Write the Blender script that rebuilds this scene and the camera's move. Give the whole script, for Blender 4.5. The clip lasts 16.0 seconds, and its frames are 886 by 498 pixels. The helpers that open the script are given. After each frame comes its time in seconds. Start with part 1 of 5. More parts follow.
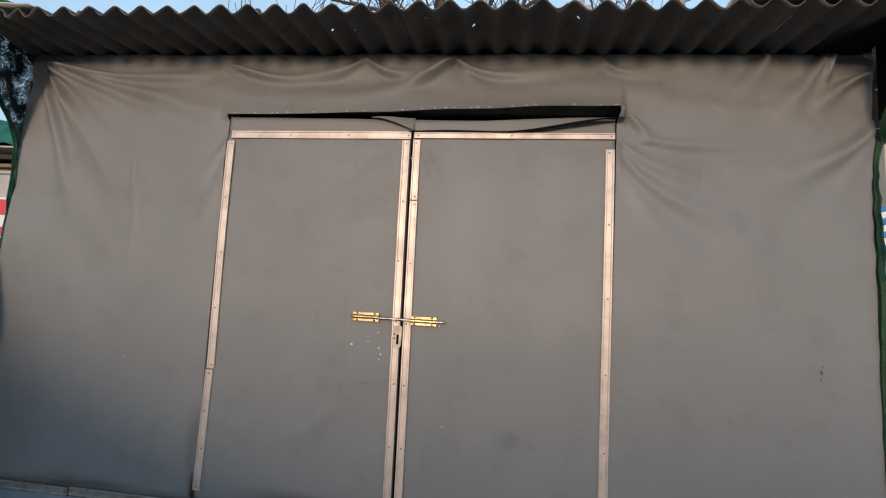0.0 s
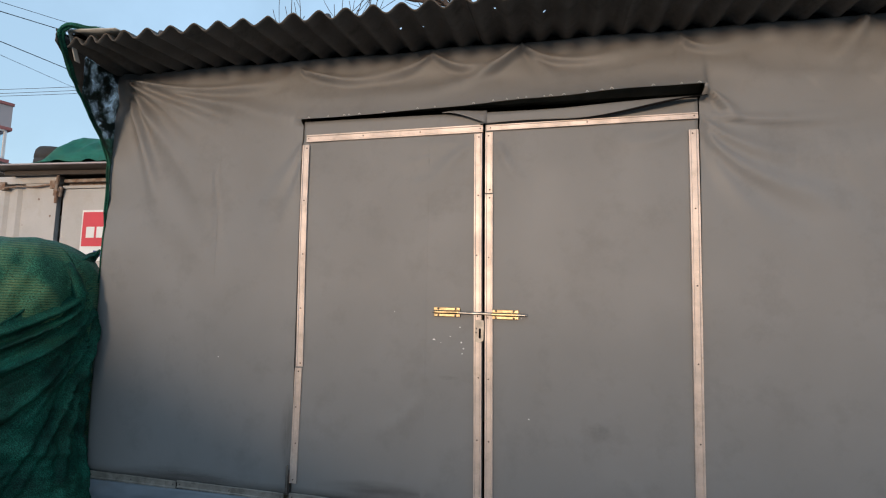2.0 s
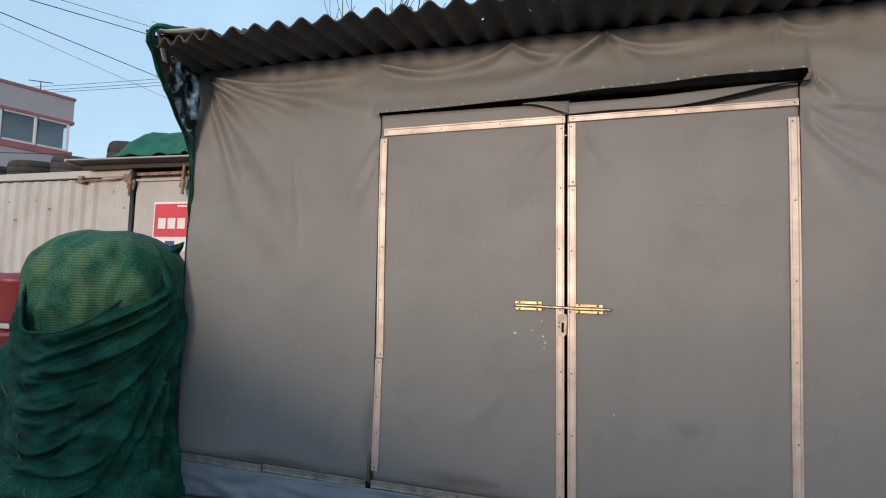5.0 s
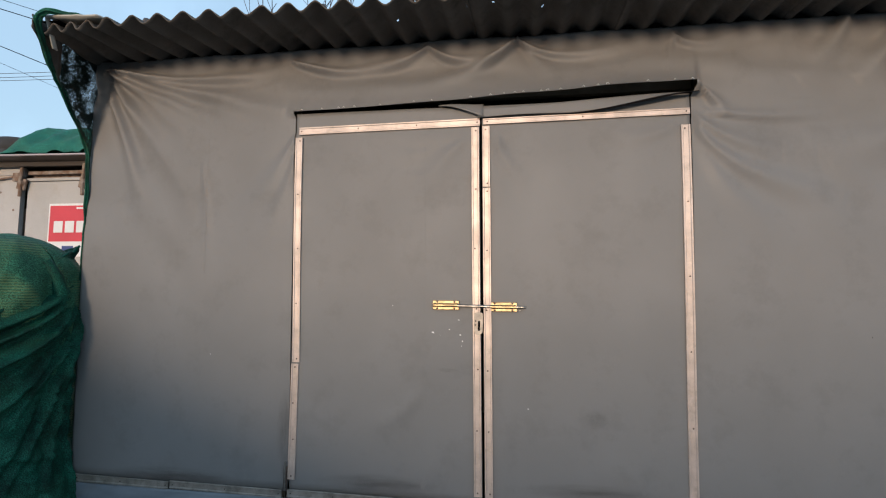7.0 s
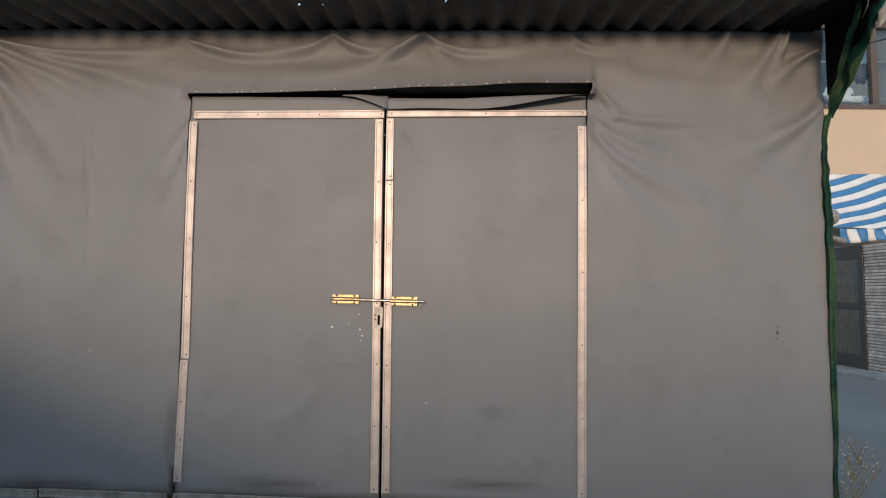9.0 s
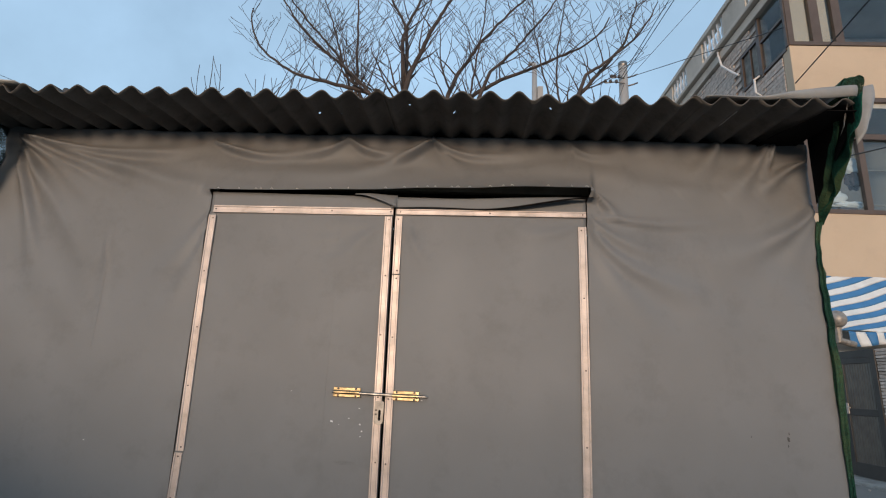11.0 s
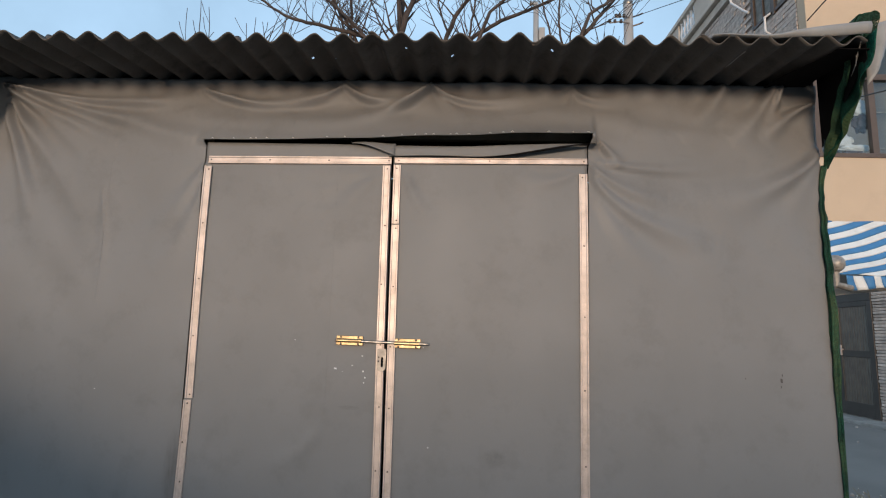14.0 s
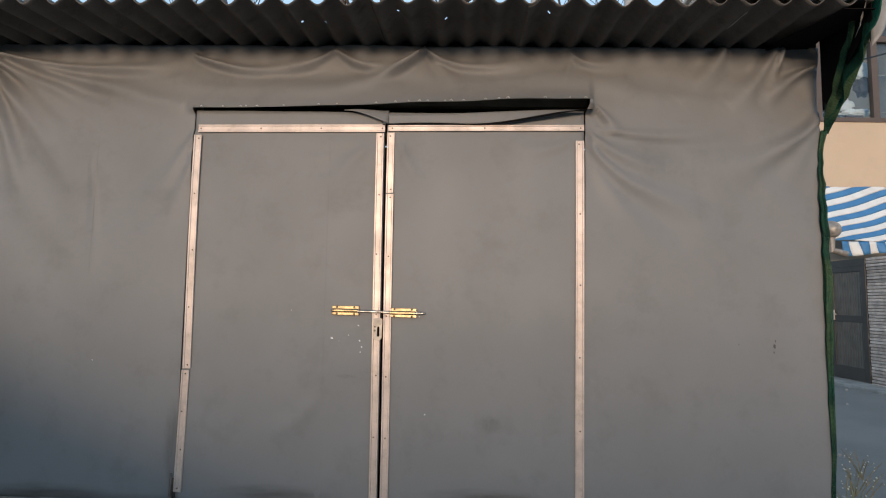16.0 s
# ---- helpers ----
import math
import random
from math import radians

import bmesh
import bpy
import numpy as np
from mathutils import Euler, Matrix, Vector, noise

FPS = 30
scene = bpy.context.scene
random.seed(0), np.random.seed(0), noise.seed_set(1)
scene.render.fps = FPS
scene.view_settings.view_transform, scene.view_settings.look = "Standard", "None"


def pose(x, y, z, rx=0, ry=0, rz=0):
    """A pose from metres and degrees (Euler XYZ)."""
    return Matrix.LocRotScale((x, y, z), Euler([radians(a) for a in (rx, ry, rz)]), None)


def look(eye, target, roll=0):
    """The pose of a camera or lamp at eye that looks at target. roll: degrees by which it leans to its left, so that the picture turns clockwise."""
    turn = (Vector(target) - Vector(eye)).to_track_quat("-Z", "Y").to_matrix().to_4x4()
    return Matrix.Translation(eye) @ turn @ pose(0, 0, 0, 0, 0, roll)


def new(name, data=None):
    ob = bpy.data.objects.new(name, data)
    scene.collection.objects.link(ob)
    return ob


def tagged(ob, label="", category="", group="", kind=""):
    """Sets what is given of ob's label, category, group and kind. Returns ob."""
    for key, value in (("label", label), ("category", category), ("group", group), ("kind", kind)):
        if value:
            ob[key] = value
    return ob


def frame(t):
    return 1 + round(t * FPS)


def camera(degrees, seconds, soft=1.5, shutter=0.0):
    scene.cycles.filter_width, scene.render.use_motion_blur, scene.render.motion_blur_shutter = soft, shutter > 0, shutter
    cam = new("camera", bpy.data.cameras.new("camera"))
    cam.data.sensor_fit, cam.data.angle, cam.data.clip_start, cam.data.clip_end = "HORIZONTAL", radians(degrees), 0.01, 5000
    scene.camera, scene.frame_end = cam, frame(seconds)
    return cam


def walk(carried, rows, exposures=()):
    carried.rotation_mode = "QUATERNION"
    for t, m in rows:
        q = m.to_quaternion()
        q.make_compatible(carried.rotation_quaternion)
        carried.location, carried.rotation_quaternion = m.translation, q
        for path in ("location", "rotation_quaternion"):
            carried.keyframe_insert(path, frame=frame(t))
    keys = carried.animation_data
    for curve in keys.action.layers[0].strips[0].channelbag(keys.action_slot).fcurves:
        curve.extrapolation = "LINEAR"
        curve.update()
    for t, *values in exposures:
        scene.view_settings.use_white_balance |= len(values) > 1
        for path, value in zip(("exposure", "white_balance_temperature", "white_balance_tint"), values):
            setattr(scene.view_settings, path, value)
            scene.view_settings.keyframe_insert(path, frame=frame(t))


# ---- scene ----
cam = camera(80.6, 16.0, soft=1.15)
PATH = [
    (0, (0.58, -2.988, 1.417), (0.332, -1.019, 1.664), 3.5),
    (0.5, (0.572, -2.979, 1.417), (0.309, -1.01, 1.653), 3.5),
    (1, (0.555, -2.982, 1.428), (0.279, -1.013, 1.64), 3.5),
    (1.5, (0.529, -2.977, 1.43), (0.222, -1.011, 1.632), 3.0),
    (2, (0.415, -3.015, 1.443), (-0.016, -1.071, 1.638), 1.4),
    (2.5, (0.319, -3.04, 1.446), (-0.183, -1.114, 1.644), 1.6),
    (3, (0.254, -3.041, 1.464), (-0.317, -1.134, 1.651), 2.3),
    (3.5, (0.234, -3.029, 1.48), (-0.358, -1.125, 1.641), 2.3),
    (4, (0.237, -3.038, 1.474), (-0.355, -1.133, 1.624), 2.3),
    (6.3, (0.074, -3.108, 1.481), (-0.418, -1.174, 1.619), -0.5),
    (6.5, (0.088, -3.099, 1.468), (-0.363, -1.156, 1.613), -0.2),
    (7, (0.247, -3.059, 1.453), (-0.065, -1.09, 1.616), 0.6),
    (7.5, (0.381, -3.031, 1.435), (0.208, -1.047, 1.619), 1.2),
    (8, (0.445, -3.007, 1.431), (0.347, -1.015, 1.58), 1.2),
    (8.2, (0.43, -3.006, 1.429), (0.367, -1.012, 1.574), 1.1),
    (10.3, (0.46, -3.051, 1.457), (0.391, -1.082, 1.8), 1.2),
    (10.5, (0.464, -3.057, 1.453), (0.384, -1.104, 1.877), 1.8),
    (11, (0.443, -3.083, 1.443), (0.349, -1.149, 1.944), 2.6),
    (11.5, (0.437, -3.092, 1.446), (0.331, -1.159, 1.949), 2.9),
    (12, (0.427, -3.106, 1.469), (0.321, -1.163, 1.932), 2.9),
    (12.5, (0.432, -3.095, 1.477), (0.323, -1.142, 1.891), 2.7),
    (13, (0.433, -3.088, 1.452), (0.33, -1.126, 1.829), 2.5),
    (13.5, (0.432, -3.08, 1.459), (0.34, -1.109, 1.788), 2.1),
    (14, (0.447, -3.07, 1.446), (0.357, -1.096, 1.757), 1.9),
    (14.5, (0.446, -3.063, 1.44), (0.369, -1.086, 1.737), 1.7),
    (15, (0.446, -3.055, 1.443), (0.373, -1.073, 1.701), 1.5),
    (15.5, (0.45, -3.054, 1.448), (0.38, -1.067, 1.661), 1.4),
    (16, (0.458, -3.05, 1.451), (0.381, -1.061, 1.644), 1.4),
]
walk(cam, [(t, look(eye, target, roll)) for t, eye, target, roll in PATH],
     exposures=((0.0, 1.02), (2.0, 1.0), (4.0, 1.06), (6.3, 1.06), (8.2, 1.06), (10.3, 0.89), (11.5, 0.80), (12.5, 0.89), (14.0, 0.97), (16.0, 1.03)))

# ---- light: late afternoon, thin cloud, a low veiled sun behind the viewer ----
SUN_ELEVATION, SUN_AZIMUTH = 2.5, 186.0   # degrees; azimuth clockwise from +y
world = bpy.data.worlds.new("sky")
scene.world = world
world.use_nodes = True
wn = world.node_tree.nodes
sky = wn.new("ShaderNodeTexSky")
sky.sky_type = "NISHITA"
sky.sun_disc = False
sky.sun_elevation = radians(SUN_ELEVATION)
sky.sun_rotation = radians(SUN_AZIMUTH)
sky.air_density, sky.dust_density, sky.ozone_density = 1.0, 1.0, 1.5
wcoord, wcloud, wspan, wmix = (wn.new(k) for k in ("ShaderNodeTexCoord", "ShaderNodeTexNoise", "ShaderNodeMapRange", "ShaderNodeMix"))
wl = world.node_tree.links
wcloud.inputs["Scale"].default_value, wcloud.inputs["Detail"].default_value, wcloud.inputs["Roughness"].default_value = 2.4, 6, 0.55
wspan.inputs["From Min"].default_value, wspan.inputs["From Max"].default_value, wspan.inputs["To Max"].default_value = 0.42, 0.8, 0.75
wspan.inputs["To Min"].default_value = 0.48
wmix.data_type = "RGBA"
wmix.inputs[7].default_value = (2.45, 3.6, 4.9, 1)
wl.new(wcoord.outputs["Generated"], wcloud.inputs["Vector"])
wl.new(wcloud.outputs[0], wspan.inputs["Value"])
wl.new(wspan.outputs[0], wmix.inputs[0])
wl.new(sky.outputs[0], wmix.inputs[6])
wl.new(wmix.outputs[2], wn["Background"].inputs[0])
wn["Background"].inputs[1].default_value = 0.15
sun = new("sun", bpy.data.lights.new("sun", "SUN"))
sun.data.energy, sun.data.angle, sun.data.color = 1.4, radians(12), (1.0, 0.79, 0.60)
az, el = radians(SUN_AZIMUTH), radians(SUN_ELEVATION)
sun.matrix_world = look((60 * math.sin(az) * math.cos(el), 60 * math.cos(az) * math.cos(el), 60 * math.sin(el)), (0, 0, 0))


# ---- materials ----
def material(name, base, rough=0.6, metal=0.0, vary=0.15, scale=3.0, grain=60.0, bump=0.15, tint=None, spec=0.5, stain=None, stain_amount=0.0, random_piece=0.0, bump_distance=0.004):
    """Procedural surface: two scales of tone, an optional stain colour and fine relief, in object metres."""
    m = bpy.data.materials.new(name)
    m.use_nodes = True
    nt = m.node_tree
    n, ln = nt.nodes, nt.links
    bsdf = n["Principled BSDF"]
    geo = n.new("ShaderNodeNewGeometry")
    big = n.new("ShaderNodeTexNoise")
    big.inputs["Scale"].default_value, big.inputs["Detail"].default_value = scale, 5
    small = n.new("ShaderNodeTexNoise")
    small.inputs["Scale"].default_value, small.inputs["Detail"].default_value = grain, 4
    for t in (big, small):
        ln.new(geo.outputs["Position"], t.inputs["Vector"])
    ramp = n.new("ShaderNodeMix")
    ramp.data_type = "RGBA"
    other = tint or tuple(c * (1 - 2 * vary) for c in base)
    ramp.inputs[6].default_value = (*base, 1)
    ramp.inputs[7].default_value = (*other, 1)
    span = n.new("ShaderNodeMapRange")
    span.inputs["From Min"].default_value, span.inputs["From Max"].default_value = 0.35, 0.7
    ln.new(big.outputs[0], span.inputs["Value"])
    ln.new(span.outputs[0], ramp.inputs[0])
    colour = ramp.outputs[2]
    fine = n.new("ShaderNodeMix")
    fine.data_type, fine.blend_type = "RGBA", "MULTIPLY"
    fine.inputs[0].default_value = 1.0
    tone = n.new("ShaderNodeMapRange")
    tone.inputs["To Min"].default_value, tone.inputs["To Max"].default_value = 1 - vary, 1 + vary * 0.6
    ln.new(small.outputs[0], tone.inputs["Value"])
    ln.new(colour, fine.inputs[6])
    ln.new(tone.outputs[0], fine.inputs[7])
    colour = fine.outputs[2]
    if stain:
        spots = n.new("ShaderNodeTexNoise")
        spots.inputs["Scale"].default_value, spots.inputs["Detail"].default_value = scale * 1.7, 8
        spots.inputs["Roughness"].default_value = 0.7
        ln.new(geo.outputs["Position"], spots.inputs["Vector"])
        cut = n.new("ShaderNodeMapRange")
        cut.inputs["From Min"].default_value, cut.inputs["From Max"].default_value = 0.52, 0.72
        cut.inputs["To Max"].default_value = stain_amount
        ln.new(spots.outputs[0], cut.inputs["Value"])
        mixed = n.new("ShaderNodeMix")
        mixed.data_type = "RGBA"
        mixed.inputs[7].default_value = (*stain, 1)
        ln.new(cut.outputs[0], mixed.inputs[0])
        ln.new(colour, mixed.inputs[6])
        colour = mixed.outputs[2]
    if random_piece:
        info = n.new("ShaderNodeObjectInfo")
        shade = n.new("ShaderNodeMapRange")
        shade.inputs["To Min"].default_value, shade.inputs["To Max"].default_value = 1 - random_piece, 1 + random_piece
        ln.new(info.outputs["Random"], shade.inputs["Value"])
        piece = n.new("ShaderNodeMix")
        piece.data_type, piece.blend_type = "RGBA", "MULTIPLY"
        piece.inputs[0].default_value = 1.0
        ln.new(colour, piece.inputs[6])
        ln.new(shade.outputs[0], piece.inputs[7])
        colour = piece.outputs[2]
    ln.new(colour, bsdf.inputs["Base Color"])
    rr = n.new("ShaderNodeMapRange")
    rr.inputs["To Min"].default_value, rr.inputs["To Max"].default_value = max(0.02, rough - 0.1), min(1, rough + 0.1)
    ln.new(big.outputs[0], rr.inputs["Value"])
    ln.new(rr.outputs[0], bsdf.inputs["Roughness"])
    bsdf.inputs["Metallic"].default_value = metal
    bsdf.inputs["Specular IOR Level"].default_value = spec
    if bump:
        b = n.new("ShaderNodeBump")
        b.inputs["Strength"].default_value, b.inputs["Distance"].default_value = bump, bump_distance
        ln.new(small.outputs[0], b.inputs["Height"])
        ln.new(b.outputs[0], bsdf.inputs["Normal"])
    return m


def net_material(name, base, light, hole, scale, fade=0.25, ribs=26.0):
    """Woven shade net: ribs of tape with a share of small holes."""
    m = material(name, base, 0.6, 0, 0.6, 6, 130, 0.5, tint=light, spec=0.15)
    nt = m.node_tree
    n, ln = nt.nodes, nt.links
    bsdf, out = n["Principled BSDF"], n["Material Output"]
    geo = n.new("ShaderNodeNewGeometry")
    rib = n.new("ShaderNodeTexWave")
    rib.bands_direction = "Z"
    rib.inputs["Scale"].default_value, rib.inputs["Distortion"].default_value, rib.inputs["Detail"].default_value, rib.inputs["Detail Scale"].default_value = ribs, 1.5, 2, 0.6
    ln.new(geo.outputs["Position"], rib.inputs["Vector"])
    patch = n.new("ShaderNodeTexNoise")
    patch.inputs["Scale"].default_value = 4.5
    ln.new(geo.outputs["Position"], patch.inputs["Vector"])
    worn = n.new("ShaderNodeMapRange")
    worn.inputs["From Min"].default_value, worn.inputs["From Max"].default_value, worn.inputs["To Max"].default_value = 0.45, 0.65, fade
    ln.new(patch.outputs[0], worn.inputs["Value"])
    both = n.new("ShaderNodeMath")
    both.operation = "MULTIPLY"
    ln.new(worn.outputs[0], both.inputs[0])
    ln.new(rib.outputs[1], both.inputs[1])
    tape = n.new("ShaderNodeMix")
    tape.data_type = "RGBA"
    tape.inputs[7].default_value = (0.22, 0.26, 0.10, 1)
    old = bsdf.inputs["Base Color"].links[0].from_socket
    ln.new(both.outputs[0], tape.inputs[0])
    weave = n.new("ShaderNodeTexNoise")
    weave.inputs["Scale"].default_value, weave.inputs["Detail"].default_value = 210, 2
    ln.new(geo.outputs["Position"], weave.inputs["Vector"])
    # Noise scales the colour: bright glints of the weave are painted in.
    glint_paint = n.new("ShaderNodeMapRange")
    glint_paint.inputs["From Min"].default_value, glint_paint.inputs["From Max"].default_value, glint_paint.inputs["To Min"].default_value, glint_paint.inputs["To Max"].default_value = 0.40, 0.70, 0.45, 2.9
    ln.new(weave.outputs[0], glint_paint.inputs["Value"])
    speck = n.new("ShaderNodeMix")
    speck.data_type, speck.blend_type = "RGBA", "MULTIPLY"
    speck.inputs[0].default_value = 1.0
    ln.new(old, speck.inputs[6])
    ln.new(glint_paint.outputs[0], speck.inputs[7])
    ln.new(speck.outputs[2], tape.inputs[6])
    ln.new(tape.outputs[2], bsdf.inputs["Base Color"])
    relief = n.new("ShaderNodeBump")
    relief.inputs["Strength"].default_value, relief.inputs["Distance"].default_value = 0.35, 0.003
    ln.new(rib.outputs[1], relief.inputs["Height"])
    ln.new(bsdf.inputs["Normal"].links[0].from_socket, relief.inputs["Normal"])
    ln.new(relief.outputs[0], bsdf.inputs["Normal"])
    vor = n.new("ShaderNodeTexVoronoi")
    vor.inputs["Scale"].default_value = scale
    ln.new(geo.outputs["Position"], vor.inputs["Vector"])
    big = n.new("ShaderNodeTexNoise")
    big.inputs["Scale"].default_value = 9
    ln.new(geo.outputs["Position"], big.inputs["Vector"])
    add = n.new("ShaderNodeMath")
    add.operation = "MULTIPLY"
    ln.new(vor.outputs["Color"], add.inputs[0])
    ln.new(big.outputs[0], add.inputs[1])
    cut = n.new("ShaderNodeMath")
    cut.operation = "GREATER_THAN"
    cut.inputs[1].default_value = hole
    ln.new(add.outputs[0], cut.inputs[0])
    clear = n.new("ShaderNodeBsdfTransparent")
    mix = n.new("ShaderNodeMixShader")
    ln.new(cut.outputs[0], mix.inputs[0])
    ln.new(bsdf.outputs[0], mix.inputs[1])
    ln.new(clear.outputs[0], mix.inputs[2])
    ln.new(mix.outputs[0], out.inputs[0])
    return m


def glass_material(name, tint):
    """Thin clear pane: lets light straight through, with a glossy skin."""
    m = bpy.data.materials.new(name)
    m.use_nodes = True
    n, ln = m.node_tree.nodes, m.node_tree.links
    clear, gloss, mix = (n.new(k) for k in ("ShaderNodeBsdfTransparent", "ShaderNodeBsdfGlossy", "ShaderNodeMixShader"))
    clear.inputs[0].default_value = (*tint, 1)
    gloss.inputs["Roughness"].default_value = 0.03
    mix.inputs[0].default_value = 0.06
    ln.new(clear.outputs[0], mix.inputs[1])
    ln.new(gloss.outputs[0], mix.inputs[2])
    ln.new(mix.outputs[0], n["Material Output"].inputs[0])
    return m


TARP = material("grey_pvc_tarp", (0.197, 0.194, 0.192), 0.54, 0, 0.08, 2.2, 700, 0.12, tint=(0.183, 0.179, 0.175), spec=0.30, stain=(0.13, 0.125, 0.12), stain_amount=0.45, bump_distance=0.001)
TARP_DIRTY = material("grey_blue_tarp_skirt", (0.16, 0.185, 0.21), 0.45, 0, 0.1, 4, 400, 0.15, stain=(0.13, 0.12, 0.11), stain_amount=0.5, bump_distance=0.001)
# Near-black paints in the shade of gaps, eaves and the shed's inside.
SHADE_BLACK = material("painted_shade_black", (0.010, 0.009, 0.009), 0.95, 0, 0.1, spec=0.05)
ALU = material("aluminium_strip", (0.61, 0.51, 0.455), 0.5, 0.55, 0.12, 9, 160, 0.1, stain=(0.32, 0.27, 0.22), stain_amount=0.55, bump_distance=0.001)
ALU_DULL = material("dull_aluminium_strip", (0.36, 0.32, 0.28), 0.45, 0.35, 0.2, 14, 200, 0.15, stain=(0.12, 0.1, 0.08), stain_amount=0.7, bump_distance=0.001)
SCREW = material("screw_steel", (0.12, 0.1, 0.09), 0.45, 0.8, 0.1)
BRASS = material("brass_plate", (0.36, 0.265, 0.15), 0.38, 0.9, 0.2, 34, 200, 0.15, stain=(0.16, 0.10, 0.055), stain_amount=0.7, bump_distance=0.0008)
SHEET = material("weathered_grey_sheet", (0.30, 0.29, 0.275), 0.5, 0, 0.12, 5, 200, 0.15, stain=(0.16, 0.145, 0.125), stain_amount=0.5, bump_distance=0.001)
STEEL = material("steel_rod", (0.32, 0.3, 0.28), 0.38, 0.9, 0.2, 30, 200, 0.1, stain=(0.16, 0.1, 0.06), stain_amount=0.5, bump_distance=0.0008)
SLATE = material("cement_slate", (0.125, 0.111, 0.099), 0.9, 0, 0.2, 4, 120, 0.5, tint=(0.09, 0.078, 0.068), stain=(0.05, 0.045, 0.04), stain_amount=0.7, spec=0.2)
CREAM = material("cream_sheet", (0.5, 0.47, 0.42), 0.5, 0, 0.1, 5, 200, 0.15, stain=(0.25, 0.22, 0.18), stain_amount=0.4, bump_distance=0.001)
NET = net_material("green_shade_net", (0.002, 0.024, 0.016), (0.009, 0.085, 0.056), 0.56, 260, 0.05, 48.0)
NET_LIGHT = net_material("faded_green_net", (0.016, 0.072, 0.044), (0.030, 0.115, 0.066), 0.58, 260, 0.55, 19.0)
NET_DRAPE = net_material("speckled_green_net", (0.004, 0.022, 0.014), (0.010, 0.046, 0.028), 0.5, 260, 0.3, 48.0)
NET_TEAL = net_material("teal_green_net", (0.012, 0.085, 0.065), (0.02, 0.13, 0.095), 0.58, 260, 0.15)
NET_OPEN = net_material("dark_shade_net", (0.01, 0.018, 0.018), (0.012, 0.025, 0.022), 0.35, 330)
TIMBER = material("timber_post", (0.3, 0.24, 0.17), 0.8, 0, 0.2, 5, 80, 0.3)
ASPHALT = material("asphalt", (0.25, 0.235, 0.215), 0.88, 0, 0.25, 0.8, 90, 0.7, tint=(0.19, 0.18, 0.168), stain=(0.30, 0.255, 0.235), stain_amount=0.5, bump_distance=0.006)
CONCRETE = material("kerb_concrete", (0.42, 0.40, 0.37), 0.85, 0, 0.2, 3, 60, 0.5, stain=(0.2, 0.19, 0.17), stain_amount=0.6)
CONTAINER = material("container_paint", (0.46, 0.445, 0.43), 0.5, 0, 0.08, 2, 60, 0.15, stain=(0.32, 0.27, 0.22), stain_amount=0.45)
RUST = material("rusty_steel", (0.2, 0.12, 0.08), 0.85, 0.2, 0.35, 18, 120, 0.5, tint=(0.36, 0.31, 0.27))
RUBBER = material("tyre_rubber", (0.035, 0.033, 0.032), 0.8, 0, 0.2, 8, 150, 0.4, stain=(0.09, 0.08, 0.075), stain_amount=0.4)
RED = material("red_plastic", (0.22, 0.03, 0.035), 0.45, 0, 0.12, 4, 90, 0.1)
SIGN_RED = material("sign_red", (0.62, 0.05, 0.07), 0.45, 0, 0.06, 4, 100, 0.03)
SIGN_WHITE = material("sign_white", (0.75, 0.75, 0.75), 0.45, 0, 0.05, 4, 100, 0.03)
SIGN_BLUE = material("sign_blue", (0.04, 0.06, 0.2), 0.45, 0, 0.05, 4, 100, 0.03)
PINK = material("pink_band_paint", (0.36, 0.13, 0.12), 0.7, 0, 0.1, 2, 40, 0.1)
GREY_WALL = material("grey_lilac_cladding", (0.40, 0.36, 0.37), 0.7, 0, 0.06, 1, 40, 0.1)
WHITE_FRAME = material("white_window_frame", (0.7, 0.68, 0.67), 0.5, 0, 0.06, 2, 60, 0.05)
BEIGE = material("beige_render", (0.53, 0.41, 0.295), 0.85, 0, 0.05, 0.9, 120, 0.25, tint=(0.48, 0.37, 0.265), stain=(0.4, 0.3, 0.22), stain_amount=0.3)
STUCCO = material("parapet_stucco", (0.58, 0.50, 0.42), 0.85, 0, 0.1, 1.2, 60, 0.3, stain=(0.3, 0.25, 0.2), stain_amount=0.4)
BROWN = material("brown_window_frame", (0.10, 0.07, 0.055), 0.45, 0.1, 0.12, 3, 90, 0.08)
GATE = material("brown_grey_gate_metal", (0.065, 0.054, 0.047), 0.45, 0.3, 0.12, 3, 90, 0.08)
RIBBED = material("ribbed_gate_panel", (0.15, 0.125, 0.10), 0.4, 0.1, 0.15, 6, 90, 0.1)
BRICK = material("split_pink_brick", (0.70, 0.58, 0.50), 0.9, 0, 0.2, 9, 70, 0.7, random_piece=0.18, bump_distance=0.01)
MORTAR = material("brick_mortar", (0.38, 0.31, 0.26), 0.95, 0, 0.2, 6, 80, 0.4)
GLASS = glass_material("window_glass", (0.85, 0.92, 0.95))
# Grey is set dark so that rooms behind glass look unlit.
ROOM = material("dim_room_grey", (0.20, 0.195, 0.19), 0.9, 0, 0.08, 1, 40, 0.1)
BLUE = material("awning_blue", (0.05, 0.2, 0.42), 0.6, 0, 0.1, 3, 200, 0.1)
WHITE = material("awning_white", (0.72, 0.72, 0.70), 0.6, 0, 0.06, 3, 200, 0.1, stain=(0.5, 0.47, 0.42), stain_amount=0.4)
BARK = material("bare_bark", (0.075, 0.055, 0.046), 0.9, 0, 0.25, 6, 60, 0.5)
POLE = material("pole_concrete", (0.36, 0.35, 0.34), 0.8, 0, 0.12, 2, 50, 0.3)
CABLE = material("black_cable", (0.02, 0.02, 0.022), 0.6, 0, 0.1)
STRAW = material("dry_weed", (0.33, 0.27, 0.14), 0.9, 0, 0.2, 20, 100, 0.1)
